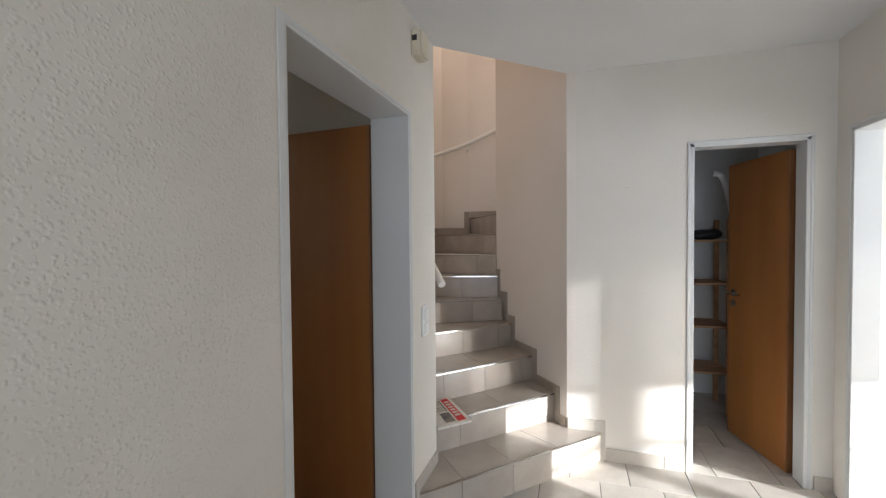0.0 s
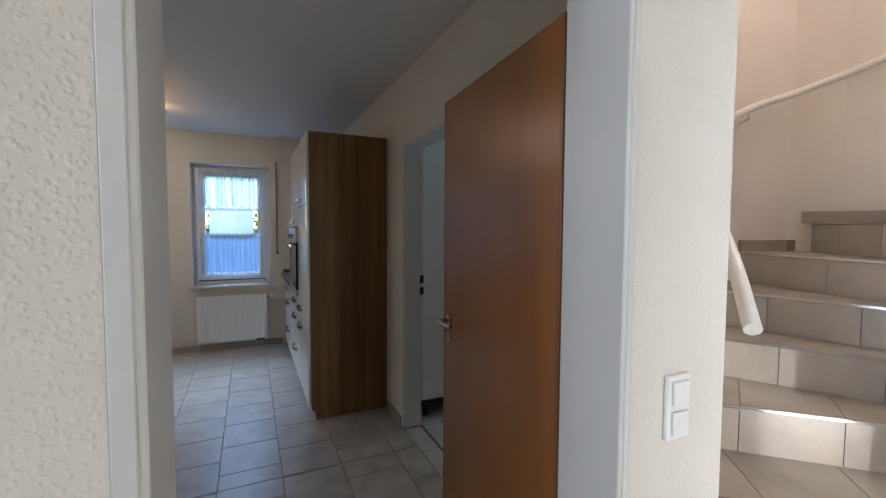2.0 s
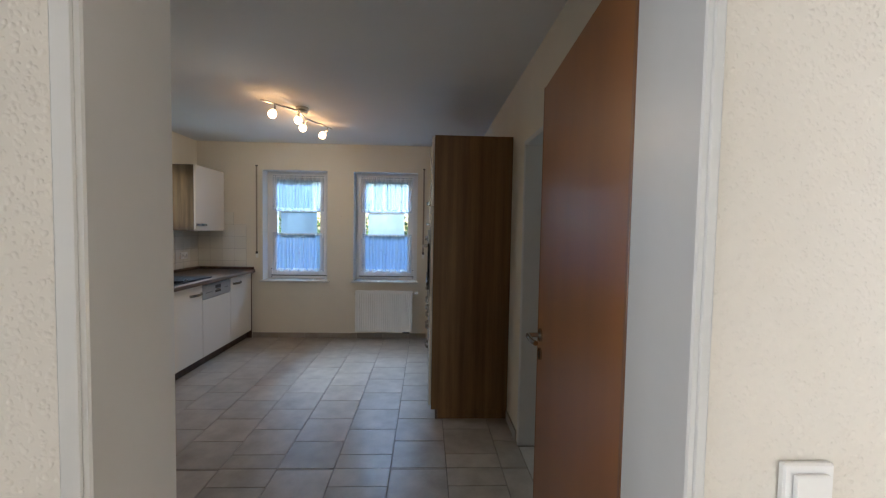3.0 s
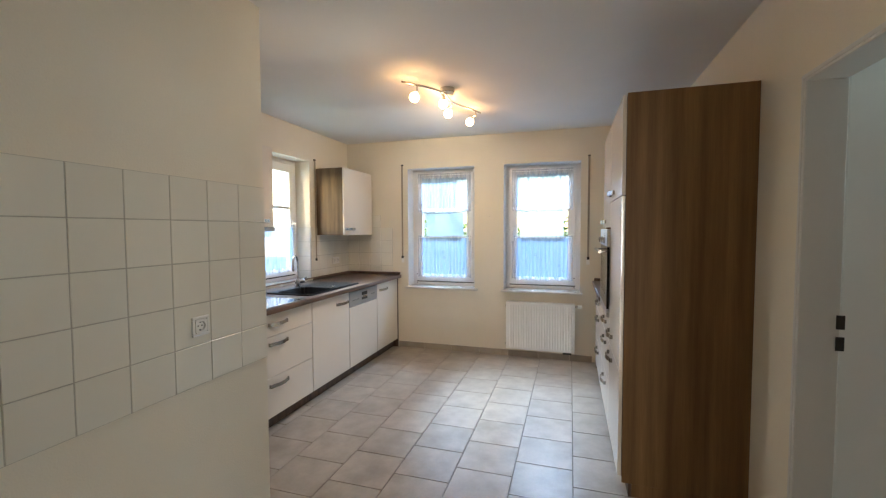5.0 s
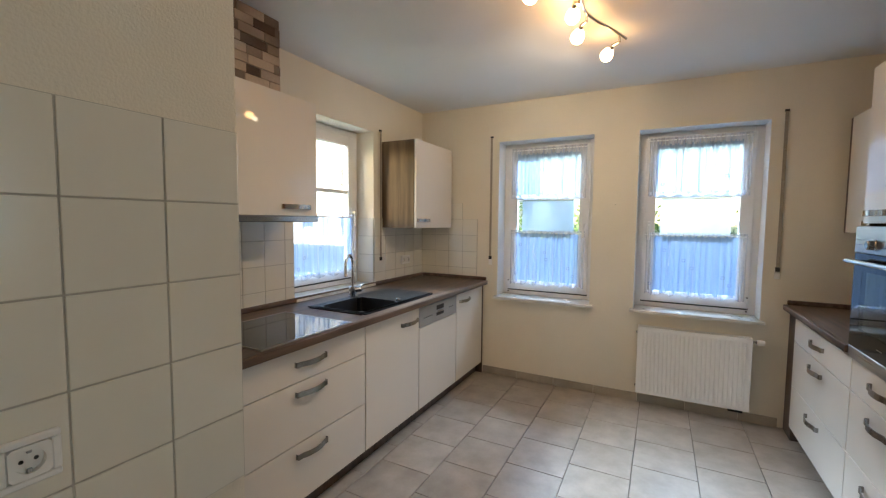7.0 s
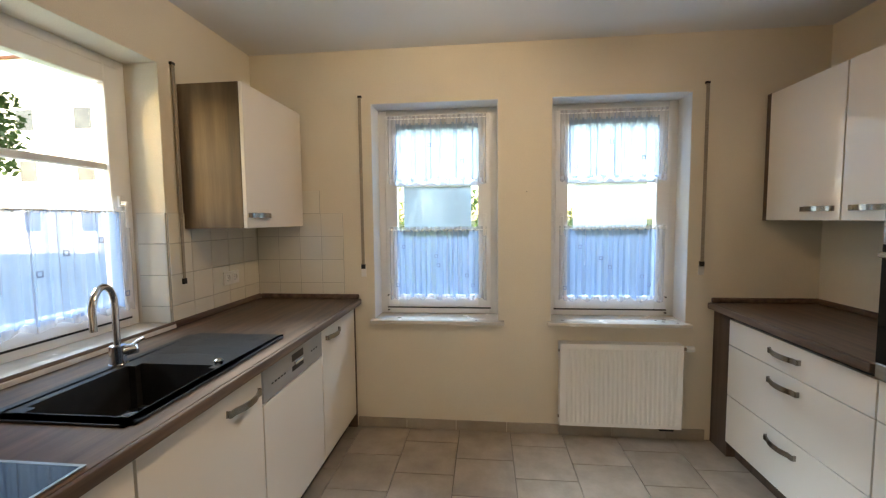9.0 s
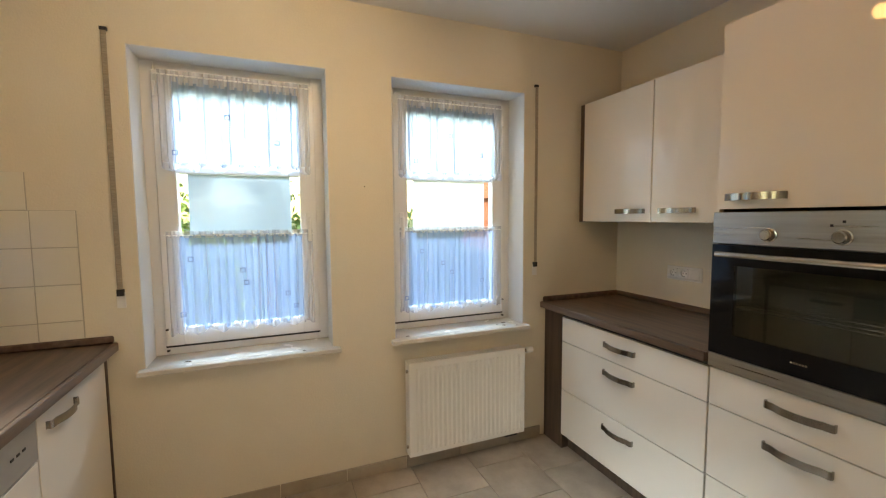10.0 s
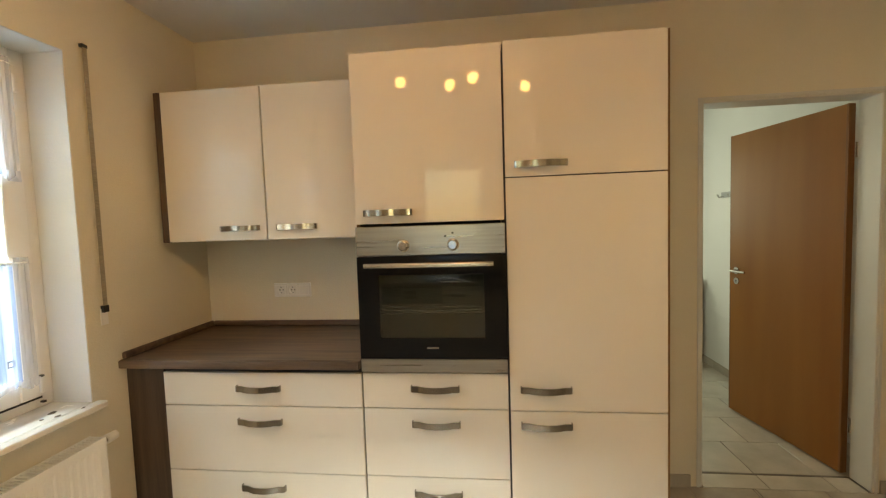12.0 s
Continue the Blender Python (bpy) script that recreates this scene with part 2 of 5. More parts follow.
def sheer_material(name, color, clear, fold=60.0, spread=0.12, stretch=(1, 1, 1), dense=0.6):
    m, n, l, out = node_material(name)
    tr, tl, df, a, mx = (n.new(k) for k in ("ShaderNodeBsdfTransparent", "ShaderNodeBsdfTranslucent", "ShaderNodeBsdfDiffuse", "ShaderNodeMixShader", "ShaderNodeMixShader"))
    tl.inputs["Color"].default_value = df.inputs["Color"].default_value = (*color, 1)
    a.inputs[0].default_value = dense
    tc, ns, mr = n.new("ShaderNodeTexCoord"), n.new("ShaderNodeTexNoise"), n.new("ShaderNodeMapRange")
    ns.inputs["Scale"].default_value = fold
    mr.inputs["To Min"].default_value, mr.inputs["To Max"].default_value = max(0.02, clear - spread), clear + spread
    mr.inputs["From Min"].default_value, mr.inputs["From Max"].default_value = 0.33, 0.67
    mp = n.new("ShaderNodeMapping")
    mp.inputs["Scale"].default_value = stretch
    l.new(tc.outputs["Object"], mp.inputs["Vector"]), l.new(mp.outputs[0], ns.inputs["Vector"]), l.new(ns.outputs["Fac"], mr.inputs["Value"])
    l.new(tl.outputs[0], a.inputs[1]), l.new(df.outputs[0], a.inputs[2])
    l.new(mr.outputs[0], mx.inputs[0]), l.new(a.outputs[0], mx.inputs[1]), l.new(tr.outputs[0], mx.inputs[2])
    l.new(mx.outputs[0], out.inputs["Surface"])
    return m


def emission_material(name, color, strength):
    m, n, l, out = node_material(name)
    e = n.new("ShaderNodeEmission")
    e.inputs["Color"].default_value, e.inputs["Strength"].default_value = (*color, 1), strength
    l.new(e.outputs[0], out.inputs["Surface"])
    return m


GLASS = glass_material("window_glass")
FILM = sheer_material("frosted_film", (0.46, 0.53, 0.56), 0.16, 3.0)
# same film, whitened to imitate the brighter sky behind window 2
PALEFILM = sheer_material("frosted_film_skylit", (0.66, 0.68, 0.68), 0.32, 3.0)
# one white cloth: EDGE is its lit copy, SHEER and SHEERTHIN carry blue sky shade
EDGE = sheer_material("sheer_lit_edge", (0.84, 0.87, 0.93), 0.45, 30.0, 0.12, (1, 1, 0.06), 1.0)
SHEER = sheer_material("sheer_sky_tinted", (0.31, 0.42, 0.62), 0.15, 19.0, 0.10, (1, 1, 0.03), 0.78)
SHEERTHIN = sheer_material("thin_sheer_sky_tinted", (0.36, 0.45, 0.58), 0.17, 17.0, 0.16, (1, 1, 0.03), 0.62)
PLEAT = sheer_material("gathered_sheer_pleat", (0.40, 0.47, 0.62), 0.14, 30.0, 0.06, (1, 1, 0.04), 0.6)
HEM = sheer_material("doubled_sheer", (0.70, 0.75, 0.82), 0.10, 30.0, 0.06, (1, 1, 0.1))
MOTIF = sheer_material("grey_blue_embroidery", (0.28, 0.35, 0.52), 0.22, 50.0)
BLIND = sheer_material("thin_sheer_blind", (0.7, 0.72, 0.75), 0.26, 8.0, 0.03)
BULB = emission_material("lit_frosted_glass", (1.0, 0.54, 0.21), 2.9)

# ---- mesh helpers ----


def box(bm, x0, x1, y0, y1, z0, z1, bevel=0.0, seg=1):
    vs = [bm.verts.new((x, y, z)) for z in (z0, z1) for y in (y0, y1) for x in (x0, x1)]
    fs = [bm.faces.new([vs[i] for i in f]) for f in ((0, 2, 3, 1), (4, 5, 7, 6), (0, 1, 5, 4), (2, 6, 7, 3), (0, 4, 6, 2), (1, 3, 7, 5))]
    if bevel:
        es = list({e for f in fs for e in f.edges})
        bmesh.ops.bevel(bm, geom=es, offset=bevel, segments=seg, affect='EDGES', profile=0.5)
    return vs


def prism(bm, pts, z0, z1):
    lo = [bm.verts.new((x, y, z0)) for x, y in pts]
    hi = [bm.verts.new((x, y, z1)) for x, y in pts]
    n = len(pts)
    bm.faces.new(lo[::-1])
    bm.faces.new(hi)
    for i in range(n):
        bm.faces.new((lo[i], lo[(i + 1) % n], hi[(i + 1) % n], hi[i]))


def tube(bm, pts, r, seg=14, caps=True, radii=None):
    pts = [Vector(p) for p in pts]
    rings, up = [], None
    for i, p in enumerate(pts):
        d = (pts[min(i + 1, len(pts) - 1)] - pts[max(i - 1, 0)]).normalized()
        if up is None:
            up = d.orthogonal().normalized()
        up = (up - d * up.dot(d)).normalized()
        side = d.cross(up)
        rr = radii[i] if radii else r
        rings.append([bm.verts.new(p + (up * math.cos(a) + side * math.sin(a)) * rr) for a in (2 * math.pi * k / seg for k in range(seg))])
    for a, b in zip(rings, rings[1:]):
        for k in range(seg):
            bm.faces.new((a[k], a[(k + 1) % seg], b[(k + 1) % seg], b[k]))
    if caps:
        bm.faces.new(rings[0][::-1])
        bm.faces.new(rings[-1])


def ball(bm, c, r, sx=1, sy=1, sz=1):
    bmesh.ops.create_uvsphere(bm, u_segments=20, v_segments=12, radius=r, matrix=Matrix.Translation(c) @ Matrix.Diagonal((sx, sy, sz, 1)))


def at_world(ob):
    v = Vector((0, 0, 0))
    while ob:
        v += ob.location
        ob = ob.parent
    return v


def finish(bm, mat, name, sharp=32):
    bmesh.ops.recalc_face_normals(bm, faces=bm.faces)
    lim = radians(sharp)
    for e in bm.edges:
        if len(e.link_faces) != 2 or e.calc_face_angle(0) > lim:
            e.smooth = False
    for f in bm.faces:
        f.smooth = True
    me = bpy.data.meshes.new(name)
    bm.to_mesh(me)
    bm.free()
    me.materials.append(mat)
    return me


def part(name, bm, mat, parent, label=""):
    """One mesh, given in world metres, under a thing or a part."""
    o = at_world(parent)
    bmesh.ops.translate(bm, verts=bm.verts, vec=-o)
    ob = new(name, finish(bm, mat, name))
    ob.parent = parent
    return tagged(ob, label)


def thing(name, loc, label, category, group="", kind=""):
    ob = new(name)
    ob.empty_display_size = 0.1
    ob.location = loc
    return tagged(ob, label, category, group, kind)


def solid(name, bm, mat, label="", category="", kind="structure"):
    return tagged(new(name, finish(bm, mat, name)), label, category or name.split("_")[0], "", kind)


def quick(name, mat, parent, *a, bevel=0.0, label=""):
    bm = bmesh.new()
    box(bm, *a, bevel=bevel)
    return part(name, bm, mat, parent, label)


def holed_wall(name, axis, a0, a1, t0, t1, z0, z1, holes, mat, label):
    """A wall along axis from a0 to a1, thick from t0 to t1, with holes (b0, b1, h0, h1) through it."""
    bm = bmesh.new()

    def put(p, q, h0, h1):
        if q - p > 1e-4 and h1 - h0 > 1e-4:
            box(bm, *((p, q, t0, t1) if axis == "x" else (t0, t1, p, q)), h0, h1)
    at = a0
    for b0, b1, h0, h1 in sorted(holes):
        put(at, b0, z0, z1)
        put(b0, b1, z0, h0)
        put(b0, b1, h1, z1)
        at = b1
    put(at, a1, z0, z1)
    return solid(name, bm, mat, label, "wall")


C = 2.565      # ceiling height
# ---- structure ----
bm = bmesh.new()
box(bm, -6.1, 1.3, -2.6, 5.1, -0.2, -0.010)
solid("floor", bm, GROUT, "ground floor slab with dark grey tile joints", "floor")
bm = bmesh.new()
box(bm, 1.3, 5.5, -2.6, 3.3, -0.2, -0.002)
solid("floor_east", bm, HALLTILE, "pale tiled floor of the sunny room", "floor")

holed_wall("wall_west", "y", -1.5, 2.57, -6.115, -5.815, 0, C, [(-0.365, 0.478, 0.745, 2.215), (0.818, 1.665, 0.745, 2.215)], PAINT, "cream painted kitchen wall with two windows")
holed_wall("wall_south", "x", -5.815, -2.655, -1.5, -1.2, 0, C, [(-5.0, -4.11, 0.905, 2.23)], PAINT, "cream painted kitchen wall behind the sink")
holed_wall("wall_return", "y", -1.2, -0.045, -2.775, -2.655, 0, C, [], PAINT, "cream painted wall end beside the hob")
holed_wall("wall_stub", "x", -2.775, -1.09, -0.045, 0.075, 0, C, [], PAINT, "cream wall with a field of white tiles")
holed_wall("wall_hall_kitchen", "y", -2.5, 2.57, -1.09, -0.89, 0, C, [(1.289, 2.204, 0, 2.0835)], PLASTER, "roughcast cream wall between hall and kitchen")
holed_wall("wall_north", "x", -5.815, -1.09, 2.436, 2.57, 0, C, [(-3.045, -2.185, 0, 2.056)], PAINT, "cream painted kitchen wall behind the tall cabinets")
holed_wall("wall_pantry", "x", -0.12, 5.4, 3.225, 3.345, 0, C, [(0.55, 1.165, 0, 2.045)], PLASTERFINE, "cream plastered hall wall with the pantry door")
holed_wall("wall_east", "y", -2.5, 3.225, 1.281, 1.401, 0, C, [(2.2, 3.1, 0, 2.05)], PLASTERFINE, "cream plastered hall wall with an open doorway")
holed_wall("wall_hall_south", "x", -0.89, 1.281, -2.62, -2.5, 0, C, [], PLASTER, "plain hall wall")
holed_wall("wall_living_east", "y", -1.0, 3.225, 5.4, 5.52, 0, C, [(0.25, 0.99, 0.02, 2.2), (1.09, 1.95, 0.02, 2.2)], WHITEPAINT, "white wall with two tall windows")
for number, y0, y1 in ((5, 0.25, 0.99), (6, 1.09, 1.95)):
    w = thing("window_%d" % number, (5.46, (y0 + y1) / 2, 0.02), "tall white window with a transom in the sunny room", "window", "", "structure")
    for z0, z1 in ((0.02, 0.05), (1.05, 1.09), (1.415, 1.46), (2.17, 2.2)):
        quick("rail", PVC, w, 5.44, 5.49, y0, y1, z0, z1, bevel=0.004)
    for y in (y0, y1 - 0.02):
        quick("stile", PVC, w, 5.442, 5.488, y, y + 0.02, 0.05, 2.17, bevel=0.004)
    # added out of view: thins the sun that reaches the risers
    quick("blind", BLIND, w, 5.431, 5.4325, y0 + 0.022, y1 - 0.022, 1.44, 2.175, label="unseen thin sheer blind added to dim the upper sun beam")
holed_wall("wall_living_south", "x", 1.401, 5.4, -1.12, -1.0, 0, C, [], WHITEPAINT, "plain white wall")
holed_wall("wall_utility_west", "y", 2.57, 5.0, -4.05, -3.93, 0, C, [], WHITEPAINT, "plain white utility wall")
holed_wall("wall_utility_east", "y", 2.57, 5.0, -2.02, -1.94, 0, C, [], WHITEPAINT, "plain white utility wall")
holed_wall("wall_utility_north", "x", -3.93, -2.02, 5.0, 5.12, 0, C, [], WHITEPAINT, "plain white utility wall")
holed_wall("wall_pantry_west", "y", 3.345, 4.75, 0.12, 0.2, 0, C, [], WHITEPAINT, "plain white pantry wall")
holed_wall("wall_pantry_east", "y", 3.345, 4.75, 1.45, 1.55, 0, C, [], WHITEPAINT, "plain white pantry wall")
holed_wall("wall_pantry_north", "x", 0.12, 1.55, 4.75, 4.85, 0, C, [], WHITEPAINT, "plain white pantry wall")
# unseen outer wall, added to keep most sun off the south window
holed_wall("wall_porch", "y", -2.3, -1.2, -2.655, -2.5, 0, 2.9, [], RENDERED, "unseen white rendered wall added to shade the south window")
holed_wall("wall_kitchen_corner", "y", -1.5, -0.045, -1.2, -1.09, 0, C, [], PAINT, "plain wall")

# ceilings
bm = bmesh.new()
prism(bm, [(-6.115, -1.5), (-2.655, -1.5), (-2.655, -0.045), (-0.89, -0.045), (-0.89, 2.57), (-6.115, 2.57)], C, C + 0.22)
solid("ceiling", bm, CEILING, "white painted kitchen ceiling")
bm = bmesh.new()
prism(bm, [(-0.89, -2.62), (1.401, -2.62), (1.401, 3.345), (-0.177, 3.345), (-0.177, 3.225), (-0.89, 2.572)], C, C + 0.22)
solid("ceiling_hall", bm, CEILING, "white painted hall ceiling with a slanted edge at the stairs", "ceiling")
bm = bmesh.new()
box(bm, 1.401, 5.65, -1.12, 3.345, C, C + 0.2)
box(bm, -4.05, -1.94, 2.57, 5.12, C, C + 0.2)
box(bm, 0.12, 1.55, 3.345, 4.85, C, C + 0.2)
solid("ceiling_side_rooms", bm, CEILING, "white ceilings of the side rooms", "ceiling")

# stairwell shell
OUTER = [(-1.09, 2.57), (-1.45, 2.78), (-1.75, 3.2), (-1.86, 3.75), (-1.86, 4.35), (-1.78, 4.72), (-1.58, 4.92), (-1.3, 5.01), (-0.8, 5.04), (0.1, 5.04)]
bm = bmesh.new()
for (x0, y0), (x1, y1) in zip(OUTER, OUTER[1:]):
    d = Vector((x1 - x0, y1 - y0)).normalized()
    nx, ny = -d.y * 0.1, d.x * 0.1
    if nx * (-0.8 - x0) + ny * (4.0 - y0) > 0:
        nx, ny = -nx, -ny
    prism(bm, [(x0, y0), (x1, y1), (x1 + nx, y1 + ny), (x0 + nx, y0 + ny)], 0, 5.2)
bmesh.ops.remove_doubles(bm, verts=bm.verts, dist=0.0005)
solid("wall_stair_outer", bm, STAIRPAINT, "curved warm white wall round the winding stairs", "wall")
bm = bmesh.new()
prism(bm, [(-0.177, 3.225), (-0.8, 4.05), (-0.71, 4.13), (-0.12, 3.37), (-0.12, 3.225)], 0, 5.2)
solid("wall_stair_inner", bm, STAIRPAINT, "warm white wall at the inner side of the stairs", "wall")
bm = bmesh.new()
prism(bm, [(-0.89, 2.572), (-0.177, 3.225), (-0.12, 3.225), (-0.89, 2.50)], C + 0.22, 5.2)
box(bm, -1.09, -0.89, 2.3, 2.572, C, 5.2)
box(bm, 0.1, 0.2, 3.345, 5.04, C, 5.2)
solid("wall_stair_upper", bm, STAIRPAINT, "upper walls of the stairwell", "wall")
bm = bmesh.new()
box(bm, -2.1, 0.3, 2.3, 5.2, 5.2, 5.3)
solid("ceiling_stairs", bm, CEILING, "white ceiling over the stairwell", "ceiling")


def baseboard(name, axis, a0, a1, t, out, mat, h=0.07, step=0.343):
    root = thing(name, (0, 0, 0), "row of beige ceramic skirting tiles along the wall", "baseboard", "", "structure")
    a = a0
    while a < a1 - 0.02:
        b = min(a + step, a1)
        p, q = (t + 0.0, t + 0.011) if out > 0 else (t - 0.011, t - 0.0)
        quick("skirting_tile", mat, root, *((a, b - 0.003, p, q) if axis == "x" else (p, q, a, b - 0.003)), 0.0, h, bevel=0.002)
        a = b
    return root


baseboard("baseboard_west", "y", -0.495, 1.80, -5.815, 1, SKIRTTILE)
baseboard("baseboard_north", "x", -3.43, -3.07, 2.436, -1, SKIRTTILE)
baseboard("baseboard_north_b", "x", -2.165, -1.10, 2.436, -1, SKIRTTILE)
baseboard("baseboard_stub", "x", -2.775, -1.10, 0.075, 1, SKIRTTILE)
baseboard("baseboard_hall", "y", 0.0, 1.27, -0.89, 1, HALLTILE)
baseboard("baseboard_pantry", "x", 0.07, 0.53, 3.225, -1, HALLTILE, 0.085)
baseboard("baseboard_pantry_b", "x", 1.19, 1.281, 3.225, -1, HALLTILE, 0.085)
baseboard("baseboard_utility", "y", 2.6, 5.0, -2.02, -1, HALLTILE)

# ---- doors ----


def door_frame(name, axis, b0, b1, t0, t1, h, lip=0.014, jamb=0.024, lip0=0.014, label="grey-white lacquered steel door frame"):
    """Frame lining an opening b0..b1 in a wall from t0 to t1, with a narrow lip on both faces."""
    root = thing(name, ((b0 + b1) / 2, (t0 + t1) / 2, 0) if axis == "x" else ((t0 + t1) / 2, (b0 + b1) / 2, 0), label, "door frame", "", "structure")

    def bx(n, p, q, s, e, z0, z1, bev=0.003):
        quick(n, FRAME, root, *((p, q, s, e) if axis == "x" else (s, e, p, q)), z0, z1, bevel=bev)
    o = 0.002
    bx("jamb", b0, b0 + jamb, t0 - o, t1 + o, 0, h)
    bx("jamb", b1 - jamb, b1, t0 - o, t1 + o, 0, h)
    bx("head", b0, b1, t0 - o, t1 + o, h - jamb + 0.0005, h + 0.0005)
    for s, e in ((t0 - o - 0.003, t0 - 0.0005), (t1 + 0.0005, t1 + o + 0.003)):
        bx("architrave", b0 - lip0, b0 + 0.004, s, e, 0, h + lip)
        bx("architrave", b1 - 0.004, b1 + lip, s, e, 0, h + lip)
        bx("architrave", b0 - lip0, b1 + lip, s - 0.0006, e + 0.0006, h - 0.004, h + lip)
    return root


def lever(parent, at, along, face, mat=SATIN):
    """Lever handle with rose and keyhole plate; along: the way the lever points, face: out of the door."""
    at, along, face = Vector(at), Vector(along), Vector(face)
    bm = bmesh.new()
    tube(bm, [at, at + face * 0.008], 0.026, 20)
    part("rose", bm, mat, parent)
    bm = bmesh.new()
    pts = [at + face * 0.006, at + face * 0.04]
    for k in range(1, 6):
        a = k / 5 * math.pi / 2
        pts.append(at + face * (0.04 + 0.014 * math.sin(a)) + along * (0.014 * (1 - math.cos(a))))
    pts += [at + face * 0.054 + along * 0.06, at + face * 0.052 + along * 0.10, at + face * 0.046 + along * 0.125]
    tube(bm, pts, 0.0095, 12)
    part("lever", bm, mat, parent, "curved satin metal lever")
    k = at + Vector((0, 0, -0.075))
    bm = bmesh.new()
    tube(bm, [k, k + face * 0.007], 0.024, 20)
    rose = part("keyhole_plate", bm, mat, parent)
    bm = bmesh.new()
    tube(bm, [k + face * 0.0072 + Vector((0, 0, 0.004)), k + face * 0.0078 + Vector((0, 0, 0.004))], 0.005, 10)
    box(bm, *sorted((k.x - 0.0022 - abs(face.x) * 0.006, k.x + 0.0022 + abs(face.x) * 0.006)), *sorted((k.y - 0.0022 - abs(face.y) * 0.006, k.y + 0.0022 + abs(face.y) * 0.006)), k.z - 0.012, k.z + 0.002)
    part("keyhole", bm, BLACK, rose)


def leaf_door(name, hinge, width, height, angle, label, free_lever=1, thick=0.04):
    """A door leaf hung at hinge, its width running along angle (degrees from +x)."""
    root = thing(name, (0, 0, 0), label, "door", "", "structure")
    bm = bmesh.new()
    box(bm, 0.0, width - 0.0, -thick / 2 + 0.001, thick / 2 - 0.001, 0.008, height, bevel=0.003)
    part("leaf", bm, BEECH, root)
    bm = bmesh.new()
    box(bm, -0.003, 0.011, -thick / 2, thick / 2, 0.008, height + 0.001, bevel=0.002)
    box(bm, width - 0.011, width + 0.002, -thick / 2, thick / 2, 0.008, height + 0.001, bevel=0.002)
    part("edge_band", bm, BEECHEDGE, root, "darker beech edging")
    for s in (1, -1):
        lever(root, (width - 0.07, s * thick / 2, 1.06), (-1, 0, 0), (0, s, 0))
    for z in (0.24, 1.75):
        bm = bmesh.new()
        tube(bm, [(-0.008, -thick / 2 - 0.008, z), (-0.008, -thick / 2 - 0.008, z + 0.08)], 0.008, 12)
        part("hinge", bm, SATIN, root)
    root.location = (hinge[0], hinge[1], 0)
    root.rotation_euler = (0, 0, radians(angle))
    return root


door_frame("door_frame_1", "y", 1.2895, 2.2035, -1.09, -0.89, 2.083, jamb=0.015, lip0=0.028)
leaf_door("door_1", (-1.105, 2.213, 0), 0.855, 2.045, 176.2, "open beech veneer door with a satin lever handle")
door_frame("door_frame_2", "x", -3.044, -2.186, 2.436, 2.57, 2.055, jamb=0.015)
leaf_door("door_2", (-2.21, 2.60, 0), 0.83, 2.035, 99.6, "half-open beech veneer door to the utility room")
door_frame("door_frame_3", "x", 0.551, 1.164, 3.225, 3.345, 2.044)
leaf_door("door_3", (1.135, 3.375, 0), 0.58, 2.0, 104.0, "open beech veneer door of the pantry")
door_frame("door_frame_4", "y", 2.201, 3.099, 1.281, 1.401, 2.049)
# strike plates and door sills
for nm, b in (("strike_plate", (-3.021, -3.0185, 2.555, 2.583)), ("strike_plate", (-1.102, -1.07, 1.3135, 1.3165))):
    st = thing(nm, (b[0], b[2], 1.0), "dark openings of a strike plate in the frame", "strike plate")
    z = 1.07 if b[0] < -2 else 0.62
    quick("latch_hole", BLACK, st, *b, z, z + 0.055)
    quick("bolt_hole", BLACK, st, *b, z - 0.085, z - 0.03)
bm = bmesh.new()
box(bm, -3.02, -2.21, 2.565, 2.575, -0.01, 0.0025)
solid("door_sill", bm, GROUT, "dark metal strip under the utility door", "threshold")

# ---- windows ----


